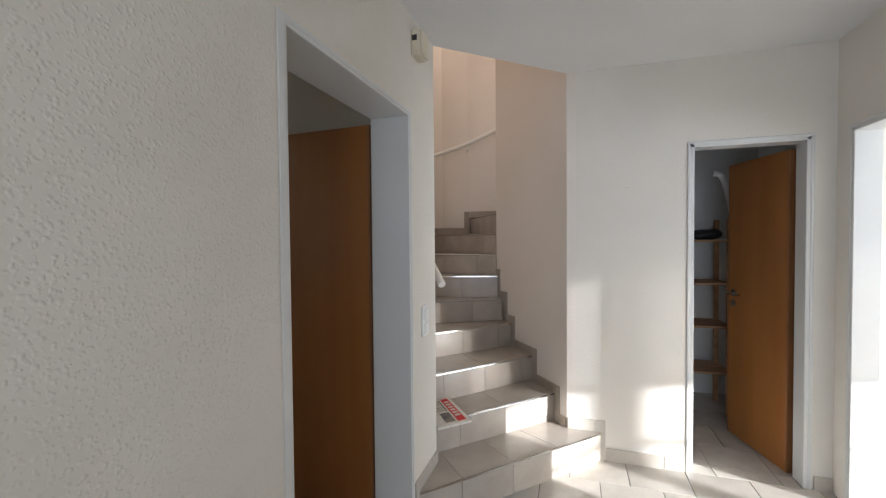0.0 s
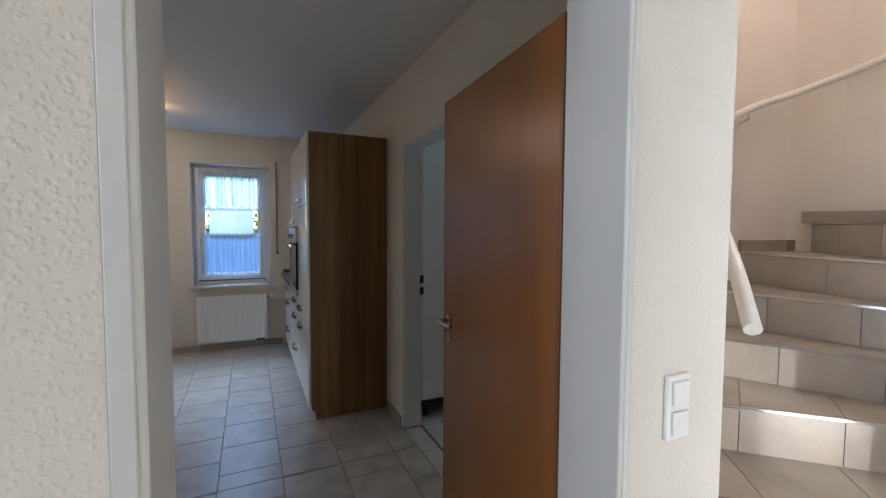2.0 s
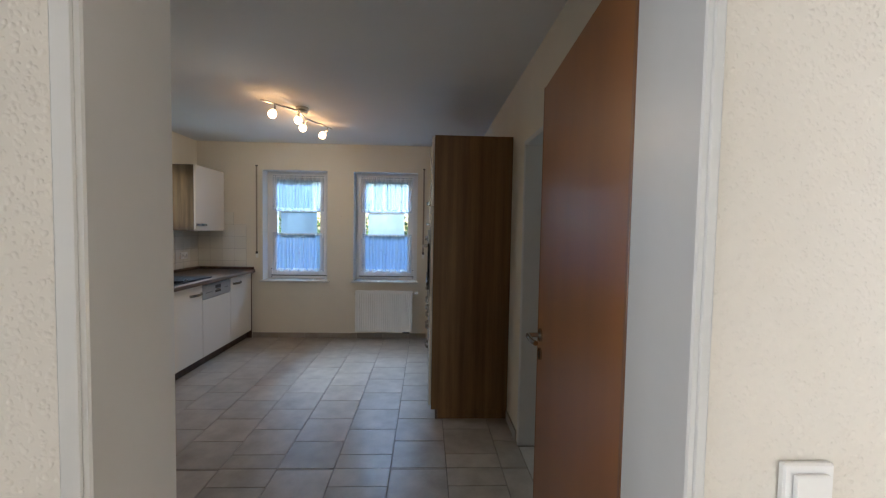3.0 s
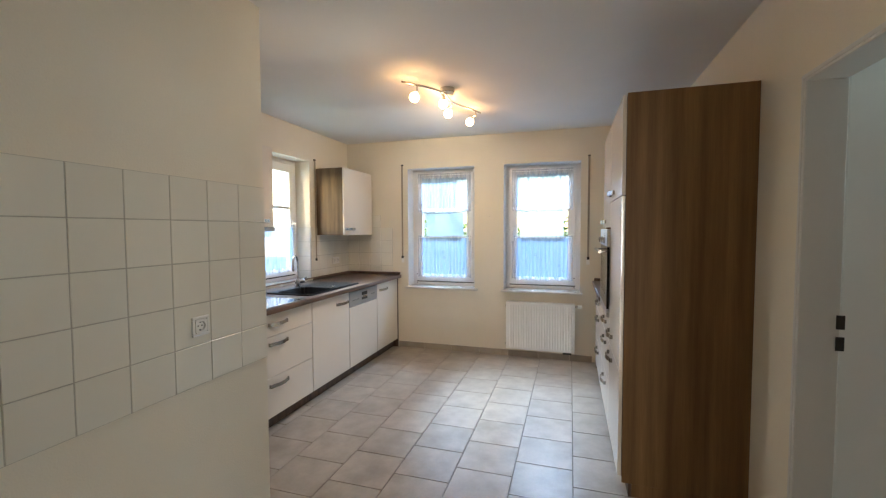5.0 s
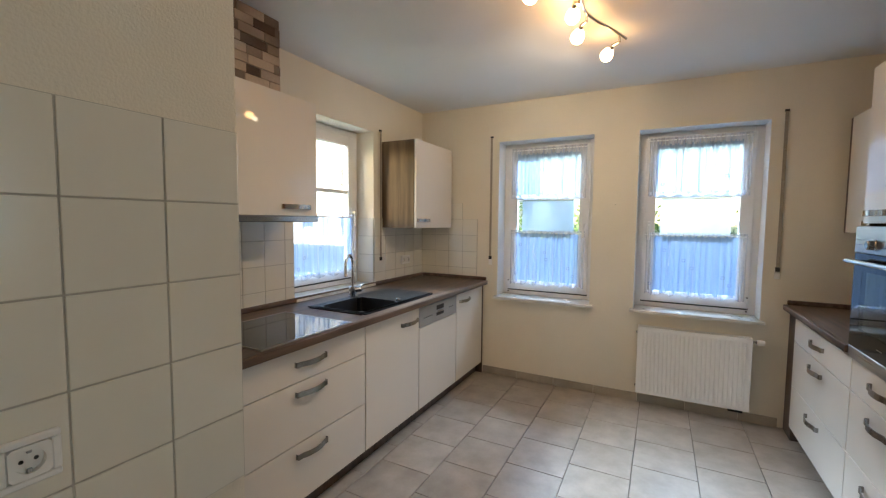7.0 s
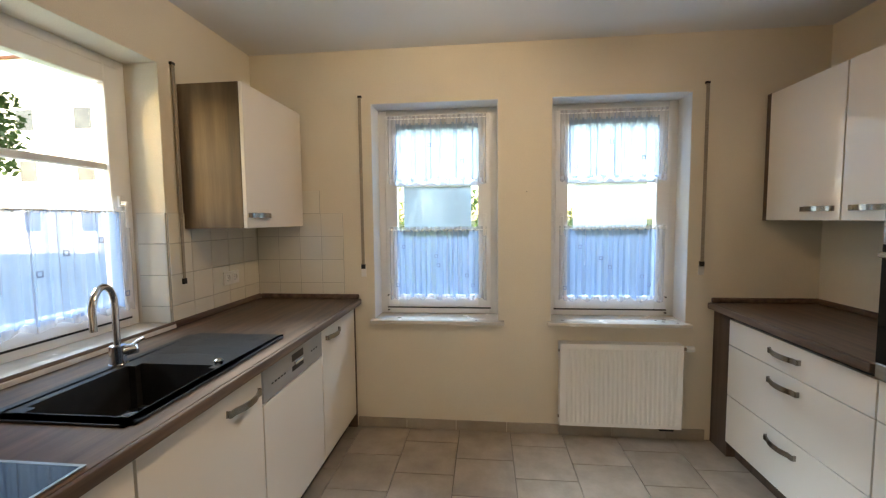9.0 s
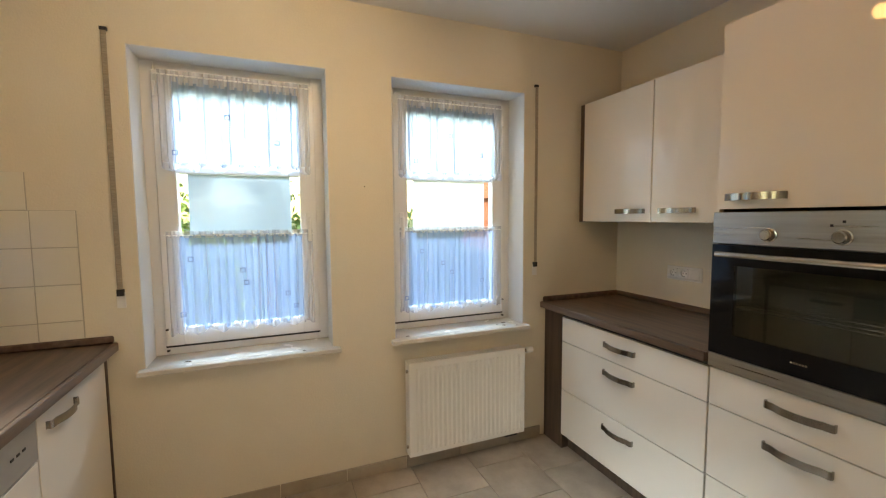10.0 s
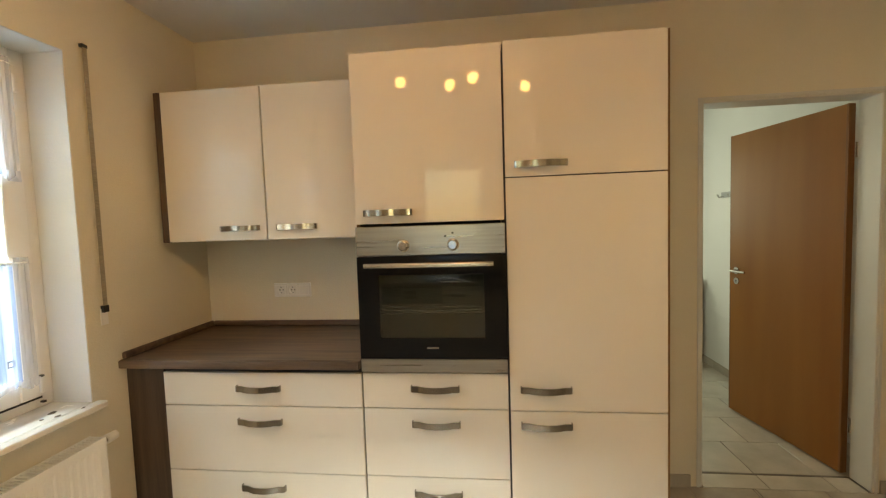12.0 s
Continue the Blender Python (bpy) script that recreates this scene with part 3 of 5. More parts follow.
def window(name, axis, b0, b1, z0, z1, plane, out, muntins, handle_side, label):
    """Plastic casement window in a wall opening; plane: inner face of the frame; out: +1 or -1, the way to the outside."""
    root = thing(name, (plane, (b0 + b1) / 2, z0) if axis == "y" else ((b0 + b1) / 2, plane, z0), label, "window", "", "structure")

    def bx(n, p, q, s, e, h0, h1, mat=PVC, bev=0.004, par=None, lab=""):
        s, e = sorted((plane + out * s, plane + out * e))
        return quick(n, mat, par or root, *((s, e, p, q) if axis == "y" else (p, q, s, e)), h0, h1, bevel=bev, label=lab)
    f, s = 0.062, 0.085
    bx("window_frame", b0, b0 + f, 0.012, 0.075, z0, z1)
    bx("window_frame", b1 - f, b1, 0.012, 0.075, z0, z1)
    bx("window_frame", b0 + f, b1 - f, 0.0125, 0.0745, z0, z0 + f)
    bx("window_frame", b0 + f, b1 - f, 0.0125, 0.0745, z1 - f, z1)
    i0, i1, j0, j1 = b0 + f - 0.012, b1 - f + 0.012, z0 + f - 0.012, z1 - f + 0.012
    sash = bx("sash", i0, i0 + s, -0.008, 0.05, j0, j1)
    bx("sash", i1 - s, i1, -0.008, 0.05, j0, j1)
    bx("sash", i0 + s, i1 - s, -0.0075, 0.0495, j0, j0 + s)
    bx("sash", i0 + s, i1 - s, -0.0075, 0.0495, j1 - s, j1)
    pane = bx("pane", i0 + s - 0.003, i1 - s + 0.003, 0.018, 0.024, j0 + s - 0.003, j1 - s + 0.003, GLASS, 0)
    pane.visible_shadow = False
    for kind, v in muntins:
        if kind == "h":
            bx("muntin", i0 + s, i1 - s, 0.004, 0.04, v - 0.016, v + 0.016)
        else:
            bx("muntin", v - 0.014, v + 0.014, 0.0045, 0.0395, j0 + s, j1 - s)
    hb = i1 - s * 0.5 if handle_side > 0 else i0 + s * 0.5
    hz = z0 + 0.47 * (z1 - z0)
    bx("handle_base", hb - 0.014, hb + 0.014, -0.02, -0.007, hz - 0.035, hz + 0.035, PVC, 0.003)
    bx("window_handle", hb - 0.010, hb + 0.010, -0.052, -0.036, hz - 0.12, hz + 0.01, PVC, 0.005)
    bx("handle_neck", hb - 0.008, hb + 0.008, -0.04, -0.018, hz - 0.01, hz + 0.008, PVC, 0.002)
    for z in (z0 + 0.10, z1 - 0.14):
        h2 = b0 + f if handle_side > 0 else b1 - f
        bx("window_hinge", h2 - 0.008, h2 + 0.008, -0.02, 0.013, z - 0.035, z + 0.035, PVC, 0.003)
    for z in (z0 + 0.028, z0 + 0.135):
        bx("hinge_pin", h2 - 0.006, h2 + 0.006, -0.022, -0.004, z - 0.004, z + 0.004, BLACK, 0.001, None, "dark hinge pin")
    wall = abs(plane - (-5.816 if axis == "y" else -1.201))
    top = 1.5 if axis == "x" else z0
    for p, q, lo in ((b0 + 0.0005, b0 + 0.004, top), (b1 - 0.004, b1 - 0.0005, z0)):
        bx("reveal_lining", p, q, -wall, 0.011, lo, z1 - 0.0005, PAINT if axis == "x" else WHITEPAINT, 0)
    bx("reveal_lining", b0 + 0.004, b1 - 0.004, -wall, 0.011, z1 - 0.004, z1 - 0.0005, PAINT if axis == "x" else WHITEPAINT, 0)
    bx("seal", i0 - 0.001, i1 + 0.001, 0.006, 0.0115, j0 - 0.012, j0 - 0.001, BLACK, 0)
    return root


WX = -5.985
WINDOWS = [window("window_1", "y", -0.365, 0.478, 0.77, 2.215, WX, -1, [("h", 1.695)], 1, "white plastic casement window with cafe curtains"),
           window("window_2", "y", 0.818, 1.665, 0.77, 2.215, WX, -1, [("h", 1.695)], -1, "white plastic casement window over the radiator")]
window("window_3", "x", -5.0, -4.11, 0.93, 2.23, -1.37, -1, [("h", 1.71)], -1, "white plastic casement window over the sink")
for nm, a in (("window_sill_1", (-6.07, -5.765, -0.388, 0.515)), ("window_sill_2", (-6.07, -5.765, 0.795, 1.688))):
    bm = bmesh.new()
    box(bm, -5.814, a[1], a[2], a[3], 0.745, 0.7695, bevel=0.004)
    inner = (-0.3645, 0.4775) if a[2] < 0 else (0.8185, 1.6645)
    box(bm, a[0], -5.816, *inner, 0.7452, 0.7693)
    solid(nm, bm, MARBLE, "pale worn marble window sill with a few specks", "window sill")
bm = bmesh.new()
box(bm, -4.998, -4.112, -1.446, -1.175, 0.906, 0.9295, bevel=0.004)
solid("window_sill_3", bm, MARBLE, "pale marble window sill behind the sink", "window sill")


CHIPS = ((-5.86, 1.50), (-5.83, 1.535), (-5.885, 1.56), (-5.80, 1.61), (-5.835, 0.90), (-5.845, -0.20), (-5.80, 0.33))
for i, (x, y) in enumerate(CHIPS):
    chip = thing("paint_chip", (x, y, 0.7697), "dark flake of old paint on the window sill", "paint flake", "paint flakes")
    bm = bmesh.new()
    r = 0.005 + 0.003 * (i % 3)
    prism(bm, [(x + r * (1 + 0.4 * math.sin(k * 2.3 + i)) * math.cos(k), y + 1.6 * r * math.sin(k)) for k in (0, 1.1, 2.3, 3.4, 4.6, 5.5)], 0.7697, 0.7712)
    part("flake", bm, BARK, chip)


def cloth(bm, axis, b0, b1, z0, z1, plane, waves, amp, seed, hem=0.012):
    rnd = random.Random(seed)
    ph, n, m = [rnd.uniform(0, 6.28) for _ in range(4)], waves * 10, 14
    grid = []
    for j in range(m + 1):
        row = []
        v = j / m
        for i in range(n + 1):
            u = i / n
            w = 2 * math.pi * waves * (u + 0.012 * math.sin(7 * u + ph[0]) + 0.01 * math.sin(17 * u + ph[1]))
            d = amp * (0.55 + 0.45 * (1 - v)) * (math.sin(w) + 0.35 * math.sin(2.3 * w + ph[2]))
            z = z0 + (z1 - z0) * v + (1 - v) * hem * math.sin(w * 0.5 + ph[3])
            b = b0 + (b1 - b0) * u
            row.append(bm.verts.new((plane + d, b, z) if axis == "y" else (b, plane + d, z)))
        grid.append(row)
    for j in range(m):
        for i in range(n):
            bm.faces.new((grid[j][i], grid[j][i + 1], grid[j + 1][i + 1], grid[j + 1][i]))


def cafe_curtain(name, axis, b0, b1, z0, z1, plane, waves, mat, seed, label, rod=True, motifs=0, inward=1, pleat_gap=1.0):
    root = thing(name, (plane, (b0 + b1) / 2, z0) if axis == "y" else ((b0 + b1) / 2, plane, z0), label, "curtain")
    bm = bmesh.new()
    side = 0.056
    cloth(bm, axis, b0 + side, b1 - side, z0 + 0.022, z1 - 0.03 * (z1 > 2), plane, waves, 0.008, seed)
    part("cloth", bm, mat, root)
    # paler strips imitate the cloth's glow where the sash stops the backlight
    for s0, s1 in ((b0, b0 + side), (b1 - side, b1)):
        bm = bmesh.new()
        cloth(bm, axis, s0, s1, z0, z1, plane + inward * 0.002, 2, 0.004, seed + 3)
        part("side_fold", bm, EDGE, root, "pale strip of the white curtain, glow put into its colour")
    bm = bmesh.new()
    cloth(bm, axis, b0, b1, z1 - (0.042 if z1 > 2 else 0.012), z1 + 0.022, plane + 0.001, waves * 2, 0.004, seed + 1, 0.0)
    part("ruffle", bm, EDGE, root, "gathered white heading")
    bm = bmesh.new()
    cloth(bm, axis, b0, b1, z0 - 0.002, z0 + 0.03, plane + 0.0015, waves, 0.009, seed, 0.012)
    part("hem", bm, EDGE if z0 < 1.2 else HEM, root, "doubled white hem")
    bm = bmesh.new()
    rnd = random.Random(seed + 9)
    pos = b0 + 0.06
    while pos < b1 - 0.06:
        w = rnd.choice((0.0022, 0.003, 0.004, 0.0065))
        low = z0 + 0.02 + (z1 - z0) * rnd.choice((0, 0, 0, 0.3, 0.45))
        lean = rnd.uniform(-0.006, 0.006)
        p = plane + inward * rnd.uniform(0.011, 0.013)
        ring = []
        for v in range(7):
            z = low + (z1 - 0.008 - low) * v / 6
            mid = pos + lean * (1 - v / 6) + 0.0015 * math.sin(v * 1.9 + pos * 40)
            half = w * (0.75 + 0.25 * math.sin(v * 1.3 + pos * 90))
            ring.append([bm.verts.new((p + d, mid + s, z) if axis == "y" else (mid + s, p + d, z)) for s, d in ((-half, 0), (0, inward * 0.002), (half, 0))])
        for r0, r1 in zip(ring, ring[1:]):
            for k in (0, 1):
                bm.faces.new((r0[k], r0[k + 1], r1[k + 1], r1[k]))
        pos += rnd.choice((0.012, 0.02, 0.035, 0.055)) * pleat_gap
    part("pleats", bm, PLEAT, root, "denser gathered folds")
    if rod:
        bm = bmesh.new()
        e0, e1 = b0 - 0.01, b1 + 0.01
        tube(bm, [(plane, e0, z1), (plane, e1, z1)] if axis == "y" else [(e0, plane, z1), (e1, plane, z1)], 0.004, 8)
        part("rod", bm, PVC, root, "thin white curtain rod")
    if z1 > 2:
        for k in range(5):
            b = b0 + (b1 - b0) * (0.06 + 0.22 * k)
            bm = bmesh.new()
            tube(bm, [(plane - 0.02, b, z1 + 0.016), (plane + 0.003, b, z1 + 0.016), (plane + 0.005, b, z1 + 0.004)], 0.0035, 8)
            part("hook", bm, SATIN, root, "small metal curtain hook")
    rnd = random.Random(seed + 5)
    for k in range(motifs):
        b = b0 + (b1 - b0) * (0.05 + 0.9 * ((k * 0.37 + rnd.uniform(0, 0.12)) % 1.0))
        z = z0 + 0.06 + (z1 - z0 - 0.14) * ((k * 0.61 + rnd.uniform(0, 0.1)) % 1.0)
        p = plane + inward * 0.013
        bm = bmesh.new()
        for q in ((b - 0.013, b + 0.013, z + 0.008, z + 0.013), (b - 0.013, b + 0.013, z - 0.013, z - 0.008), (b - 0.013, b - 0.008, z - 0.008, z + 0.008), (b + 0.008, b + 0.013, z - 0.008, z + 0.008)):
            box(bm, *((p, p + 0.001, q[0], q[1]) if axis == "y" else (q[0], q[1], p, p + 0.001)), q[2], q[3])
        part("motif", bm, MOTIF, root, "small embroidered grey-blue square")
    return root


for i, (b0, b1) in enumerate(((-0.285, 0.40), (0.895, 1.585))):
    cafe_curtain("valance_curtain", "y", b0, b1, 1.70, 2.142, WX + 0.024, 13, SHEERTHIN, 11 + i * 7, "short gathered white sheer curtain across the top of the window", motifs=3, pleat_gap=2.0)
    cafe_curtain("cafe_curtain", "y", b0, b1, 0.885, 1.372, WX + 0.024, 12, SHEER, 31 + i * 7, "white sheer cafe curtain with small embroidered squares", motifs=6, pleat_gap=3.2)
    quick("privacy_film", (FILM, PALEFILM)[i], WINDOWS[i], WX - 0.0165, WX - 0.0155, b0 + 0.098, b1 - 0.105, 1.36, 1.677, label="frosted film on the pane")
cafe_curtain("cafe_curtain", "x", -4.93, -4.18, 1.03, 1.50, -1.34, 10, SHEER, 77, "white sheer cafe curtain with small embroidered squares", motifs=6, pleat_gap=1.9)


def strap(axis, b, plane, z0, z1, out):
    root = thing("shutter_strap", (plane, b, z0) if axis == "y" else (b, plane, z0), "grey woven roller shutter strap hanging on the wall", "shutter strap", "shutter straps")

    def bx(n, mat, w, d0, d1, h0, h1, bev=0.001):
        p, q = sorted((plane + out * d0, plane + out * d1))
        quick(n, mat, root, *((p, q, b - w, b + w) if axis == "y" else (b - w, b + w, p, q)), h0, h1, bevel=bev)
    bx("band", STRAP, 0.0105, 0.012, 0.0145, z0 + 0.03, z1)
    bx("guide", BLACK, 0.013, 0.001, 0.018, z0 + 0.005, z0 + 0.035)
    bx("winder_plate", WHITEPLASTIC, 0.017, 0.0005, 0.006, z0 - 0.05, z0 + 0.02)
    bx("upper_guide", BLACK, 0.013, 0.0005, 0.016, z1 - 0.006, z1 + 0.008)


strap("y", -0.435, -5.815, 1.11, 2.26, 1)
strap("y", 1.745, -5.815, 1.13, 2.26, 1)
strap("x", -5.085, -1.2, 1.115, 2.25, 1)

# ---- stairs ----
RISE = 0.19
NOSE = [((-0.885, 2.27), (0.03, 3.215)), ((-1.06, 2.52), (-0.27, 3.335)), ((-1.30, 2.62), (-0.45, 3.565)), ((-1.62, 2.80), (-0.645, 3.82)),
        ((-1.88, 3.28), (-0.735, 3.93)), ((-1.90, 3.73), (-0.782, 4.0)), ((-1.90, 4.30), (-0.80, 4.05)), ((-1.74, 4.88), (-0.80, 4.075)),
        ((-1.28, 5.03), (-0.785, 4.085)), ((-0.78, 5.05), (-0.765, 4.09)), ((-0.3, 5.05), (-0.74, 4.1))]
stairs = thing("staircase", (-0.6, 3.0, 0), "winding staircase clad in beige-grey ceramic tiles", "stairs", "", "structure")


def quad_tile(parent, name, pts, z0, z1, mat):
    bm = bmesh.new()
    prism(bm, pts, z0, z1)
    return part(name, bm, mat, parent)


def lerp(a, b, t):
    return (a[0] + (b[0] - a[0]) * t, a[1] + (b[1] - a[1]) * t)


for k, (l, r) in enumerate(NOSE[:-1], 1):
    l2, r2 = NOSE[k]
    zt = RISE * k
    if k == 1:
        poly = [l, r, (0.0, 3.222), (-0.177, 3.222), r2, (-1.06, 2.56), (-0.895, 2.56)]
    else:
        poly = [l, r, r2, l2]
    bm = bmesh.new()
    prism(bm, poly, 0.0, zt - 0.012)
    step = part("step", bm, STAIRGROUT, stairs)
    n = Vector((l[1] - r[1], r[0] - l[0])).normalized()
    mid = Vector(lerp(l, r, 0.5))
    if n.dot(Vector(lerp(l2, r2, 0.5)) - mid) > 0:
        n = -n
    length = (Vector(r) - Vector(l)).length
    cuts = [0.0]
    c = 0.14 + 0.11 * (k % 3)
    while c < length - 0.06:
        cuts.append(c / length)
        c += 0.343
    cuts.append(1.0)
    g = 0.0016 / length
    for a, b in zip(cuts, cuts[1:]):
        p, q = lerp(l, r, a + g), lerp(l, r, b - g)
        pn, qn = (p[0] + n.x * 0.009, p[1] + n.y * 0.009), (q[0] + n.x * 0.009, q[1] + n.y * 0.009)
        quad_tile(step, "riser_tile", [p, q, qn, pn], zt - RISE + 0.001, zt - 0.014, STAIRTILE)
        s, e = lerp(l2, r2, a + g), lerp(l2, r2, b - g)
        pf, qf = (p[0] + n.x * 0.014, p[1] + n.y * 0.014), (q[0] + n.x * 0.014, q[1] + n.y * 0.014)
        quad_tile(step, "tread_tile", [pf, qf, e, s], zt - 0.011, zt, STAIRTILE)
    a, b = (l[0] + n.x * 0.0145, l[1] + n.y * 0.0145), (r[0] + n.x * 0.0145, r[1] + n.y * 0.0145)
    a2, b2 = (l[0] + n.x * 0.019, l[1] + n.y * 0.019), (r[0] + n.x * 0.019, r[1] + n.y * 0.019)
    quad_tile(step, "nosing_rail", [a, b, b2, a2], zt - 0.011, zt + 0.0008, SATIN)

# stepped skirting at the inner wall
U = Vector((-0.623, 0.825)).normalized()
W0 = Vector((-0.177, 3.225))
TS = [0.02, 0.15, 0.44, 0.77, 0.90, 1.03]
skirt = thing("stair_skirting", (-0.4, 3.5, 0.4), "stepped beige skirting tiles rising along the stair wall", "skirting", "", "structure")


def on_wall(t0, t1, z0, z1):
    n = Vector((-U.y, U.x))
    if n.dot(Vector((-1.2, 3.0)) - W0) < 0:
        n = -n
    p, q = W0 + U * t0, W0 + U * t1
    bm = bmesh.new()
    prism(bm, [tuple(p), tuple(q), tuple(q + n * 0.012), tuple(p + n * 0.012)], z0, z1)
    part("skirting_tile", bm, STAIRSKIRT, skirt)


for k in range(1, 6):
    t0, t1 = TS[k - 1], TS[k]
    on_wall(t0 - (0.0 if k > 1 else 0.015), t1 - 0.071, RISE * k, RISE * k + 0.06)
    on_wall(t1 - 0.07, t1 - 0.001, RISE * k, RISE * (k + 1) + 0.06)
quick("skirting_tile", HALLTILE, skirt, -0.17, -0.005, 3.2125, 3.224, RISE, RISE + 0.075, bevel=0.001)
quick("skirting_tile", HALLTILE, skirt, -0.002, 0.066, 3.2125, 3.224, 0.0, RISE + 0.075, bevel=0.001)
quick("skirting_tile", HALLTILE, skirt, -0.8895, -0.878, 2.222, 2.268, 0.0, 0.256, bevel=0.001)
quick("skirting_tile", HALLTILE, skirt, -0.8895, -0.878, 2.27, 2.566, RISE + 0.0005, RISE + 0.064, bevel=0.001)
# skirting at the outer wall
outer = thing("stair_skirting", (-1.6, 4.5, 1.3), "stepped beige skirting tiles along the outer stair wall", "skirting", "", "structure")
for (a, b), k in zip((((-1.855, 4.32), (-1.79, 4.70)), ((-1.785, 4.71), (-1.75, 4.85)), ((-1.73, 4.79), (-1.29, 5.005)), ((-1.27, 5.005), (-0.8, 5.035))), (7, 7, 8, 9)):
    d = Vector((b[0] - a[0], b[1] - a[1])).normalized()
    n = Vector((d.y, -d.x)) * 0.03
    bm = bmesh.new()
    prism(bm, [a, b, (b[0] + n.x, b[1] + n.y), (a[0] + n.x, a[1] + n.y)], RISE * k, RISE * k + 0.075)
    part("skirting_tile", bm, STAIRSKIRT, outer)
for p, k in (((-1.715, 4.80), 7), ((-1.285, 4.985), 8)):
    bm = bmesh.new()
    prism(bm, [p, (p[0] - 0.05, p[1] - 0.03), (p[0] - 0.06, p[1] + 0.03), (p[0], p[1] + 0.04)], RISE * k, RISE * (k + 1) + 0.075)
    part("skirting_tile", bm, STAIRSKIRT, outer)

# handrail on the outer wall
rail = thing("handrail", (-1.0, 2.75, 1.2), "round white painted handrail along the curved wall", "handrail")
RAIL = [(-0.885, 2.685, 1.20), (-1.06, 2.88, 1.385), (-1.30, 3.12, 1.62), (-1.53, 3.44, 1.85), (-1.70, 3.80, 2.04), (-1.78, 4.25, 2.22), (-1.71, 4.62, 2.35), (-1.54, 4.83, 2.45), (-1.28, 4.92, 2.55), (-0.8, 4.96, 2.75), (-0.2, 4.96, 3.0)]


def smooth_path(pts, n=8):
    pts = [Vector(p) for p in pts]
    out = []
    for i in range(len(pts) - 1):
        p0, p1, p2, p3 = pts[max(i - 1, 0)], pts[i], pts[i + 1], pts[min(i + 2, len(pts) - 1)]
        for k in range(n):
            t = k / n
            out.append(0.5 * ((2 * p1) + (p2 - p0) * t + (2 * p0 - 5 * p1 + 4 * p2 - p3) * t * t + (3 * p1 - p0 - 3 * p2 + p3) * t ** 3))
    return out + [pts[-1]]


bm = bmesh.new()
tube(bm, smooth_path(RAIL), 0.023, 18)
part("rail", bm, RAILPAINT, rail)
for i in (2, 5, 8):
    p = Vector(RAIL[i])
    c = Vector((-0.9, 3.9, p.z))
    o = (p - c).normalized()
    bm = bmesh.new()
    tube(bm, [p + Vector((0, 0, -0.02)), p + Vector((0, 0, -0.06)), p + o * (0.09 if i > 2 else 0.3) + Vector((0, 0, -0.075))], 0.007, 8)
    part("bracket", bm, RAILPAINT, rail)
# ---- kitchen units ----


def handle(parent, c, axis, out, length=0.2, mat=HANDLEMETAL):
    """Bowed flat strap handle, centred at c on a front; out: the way out of the front."""
    c, out = Vector(c), Vector(out)
    a = Vector((1, 0, 0)) if axis == "x" else Vector((0, 0, 1))
    up = Vector((0, 0, 1)) if axis == "x" else Vector((1, 0, 0))
    prof = [(-0.5, 0.0), (-0.5, 0.012), (-0.475, 0.016), (-0.36, 0.017), (-0.30, 0.022), (-0.18, 0.03), (0.0, 0.033), (0.18, 0.03), (0.30, 0.022), (0.36, 0.017), (0.475, 0.016), (0.5, 0.012), (0.5, 0.0)]
    bm = bmesh.new()
    rows = []
    for i, (u, d) in enumerate(prof):
        p = c + a * (u * length) + out * d
        i0, i1 = prof[max(i - 1, 0)], prof[min(i + 1, len(prof) - 1)]
        t = (a * ((i1[0] - i0[0]) * length) + out * (i1[1] - i0[1])).normalized()
        n = t.cross(up).normalized()
        if n.dot(out) < -0.01:
            n = -n
        h = 0.013
        rows.append([bm.verts.new(p + up * s * h + n * k * 0.0025) for s, k in ((-1, -1), (1, -1), (1, 1), (-1, 1))])
    for r0, r1 in zip(rows, rows[1:]):
        for k in range(4):
            bm.faces.new((r0[k], r0[(k + 1) % 4], r1[(k + 1) % 4], r1[k]))
    bm.faces.new(rows[0])
    bm.faces.new(rows[-1])
    return part("handle", bm, mat, parent, "bowed satin metal handle")


def front(name, parent, x0, x1, y, out, z0, z1, handles=(), mat=GLOSS, thick=0.019):
    """A front panel in the plane y with the given handle centres (x, z)."""
    p, q = sorted((y, y - out * thick))
    f = quick(name, mat, parent, x0 + 0.0038, x1 - 0.0038, p, q, z0 + 0.0025, z1 - 0.0025, bevel=0.001)
    for hx, hz in handles:
        handle(f, (hx, y, hz), "x", (0, out, 0))
    return f


FS, FN = -0.505, 1.82      # planes of the fronts, sink side and oven side
KICK = 0.10


def carcase(parent, x0, x1, y0, y1, z0, z1, mat=BLACK, name="body"):
    return quick(name, mat, parent, x0 + 0.001, x1 - 0.001, y0, y1, z0, z1)


# sink side, south
u = thing("drawer_unit", (-3.56, -0.8, 0), "gloss cream drawer unit under the hob", "cabinet", "base units")
carcase(u, -4.0, -3.12, -1.15, FS - 0.02, KICK, 0.865)
front("drawer", u, -4.0, -3.12, FS, 1, 0.695, 0.86, [(-3.575, 0.785)])
front("drawer", u, -4.0, -3.12, FS, 1, 0.395, 0.695, [(-3.575, 0.64)])
front("drawer", u, -4.0, -3.12, FS, 1, KICK, 0.395, [(-3.575, 0.335)])
quick("plinth", PANELBROWN, u, -4.0, -3.12, FS - 0.075, FS - 0.06, 0, KICK - 0.001)
u = thing("base_unit", (-2.95, -0.8, 0), "narrow gloss cream base unit in the corner", "cabinet", "base units")
carcase(u, -3.118, -2.78, -1.15, FS - 0.02, KICK, 0.865)
front("door", u, -3.118, -2.78, FS, 1, KICK, 0.86)
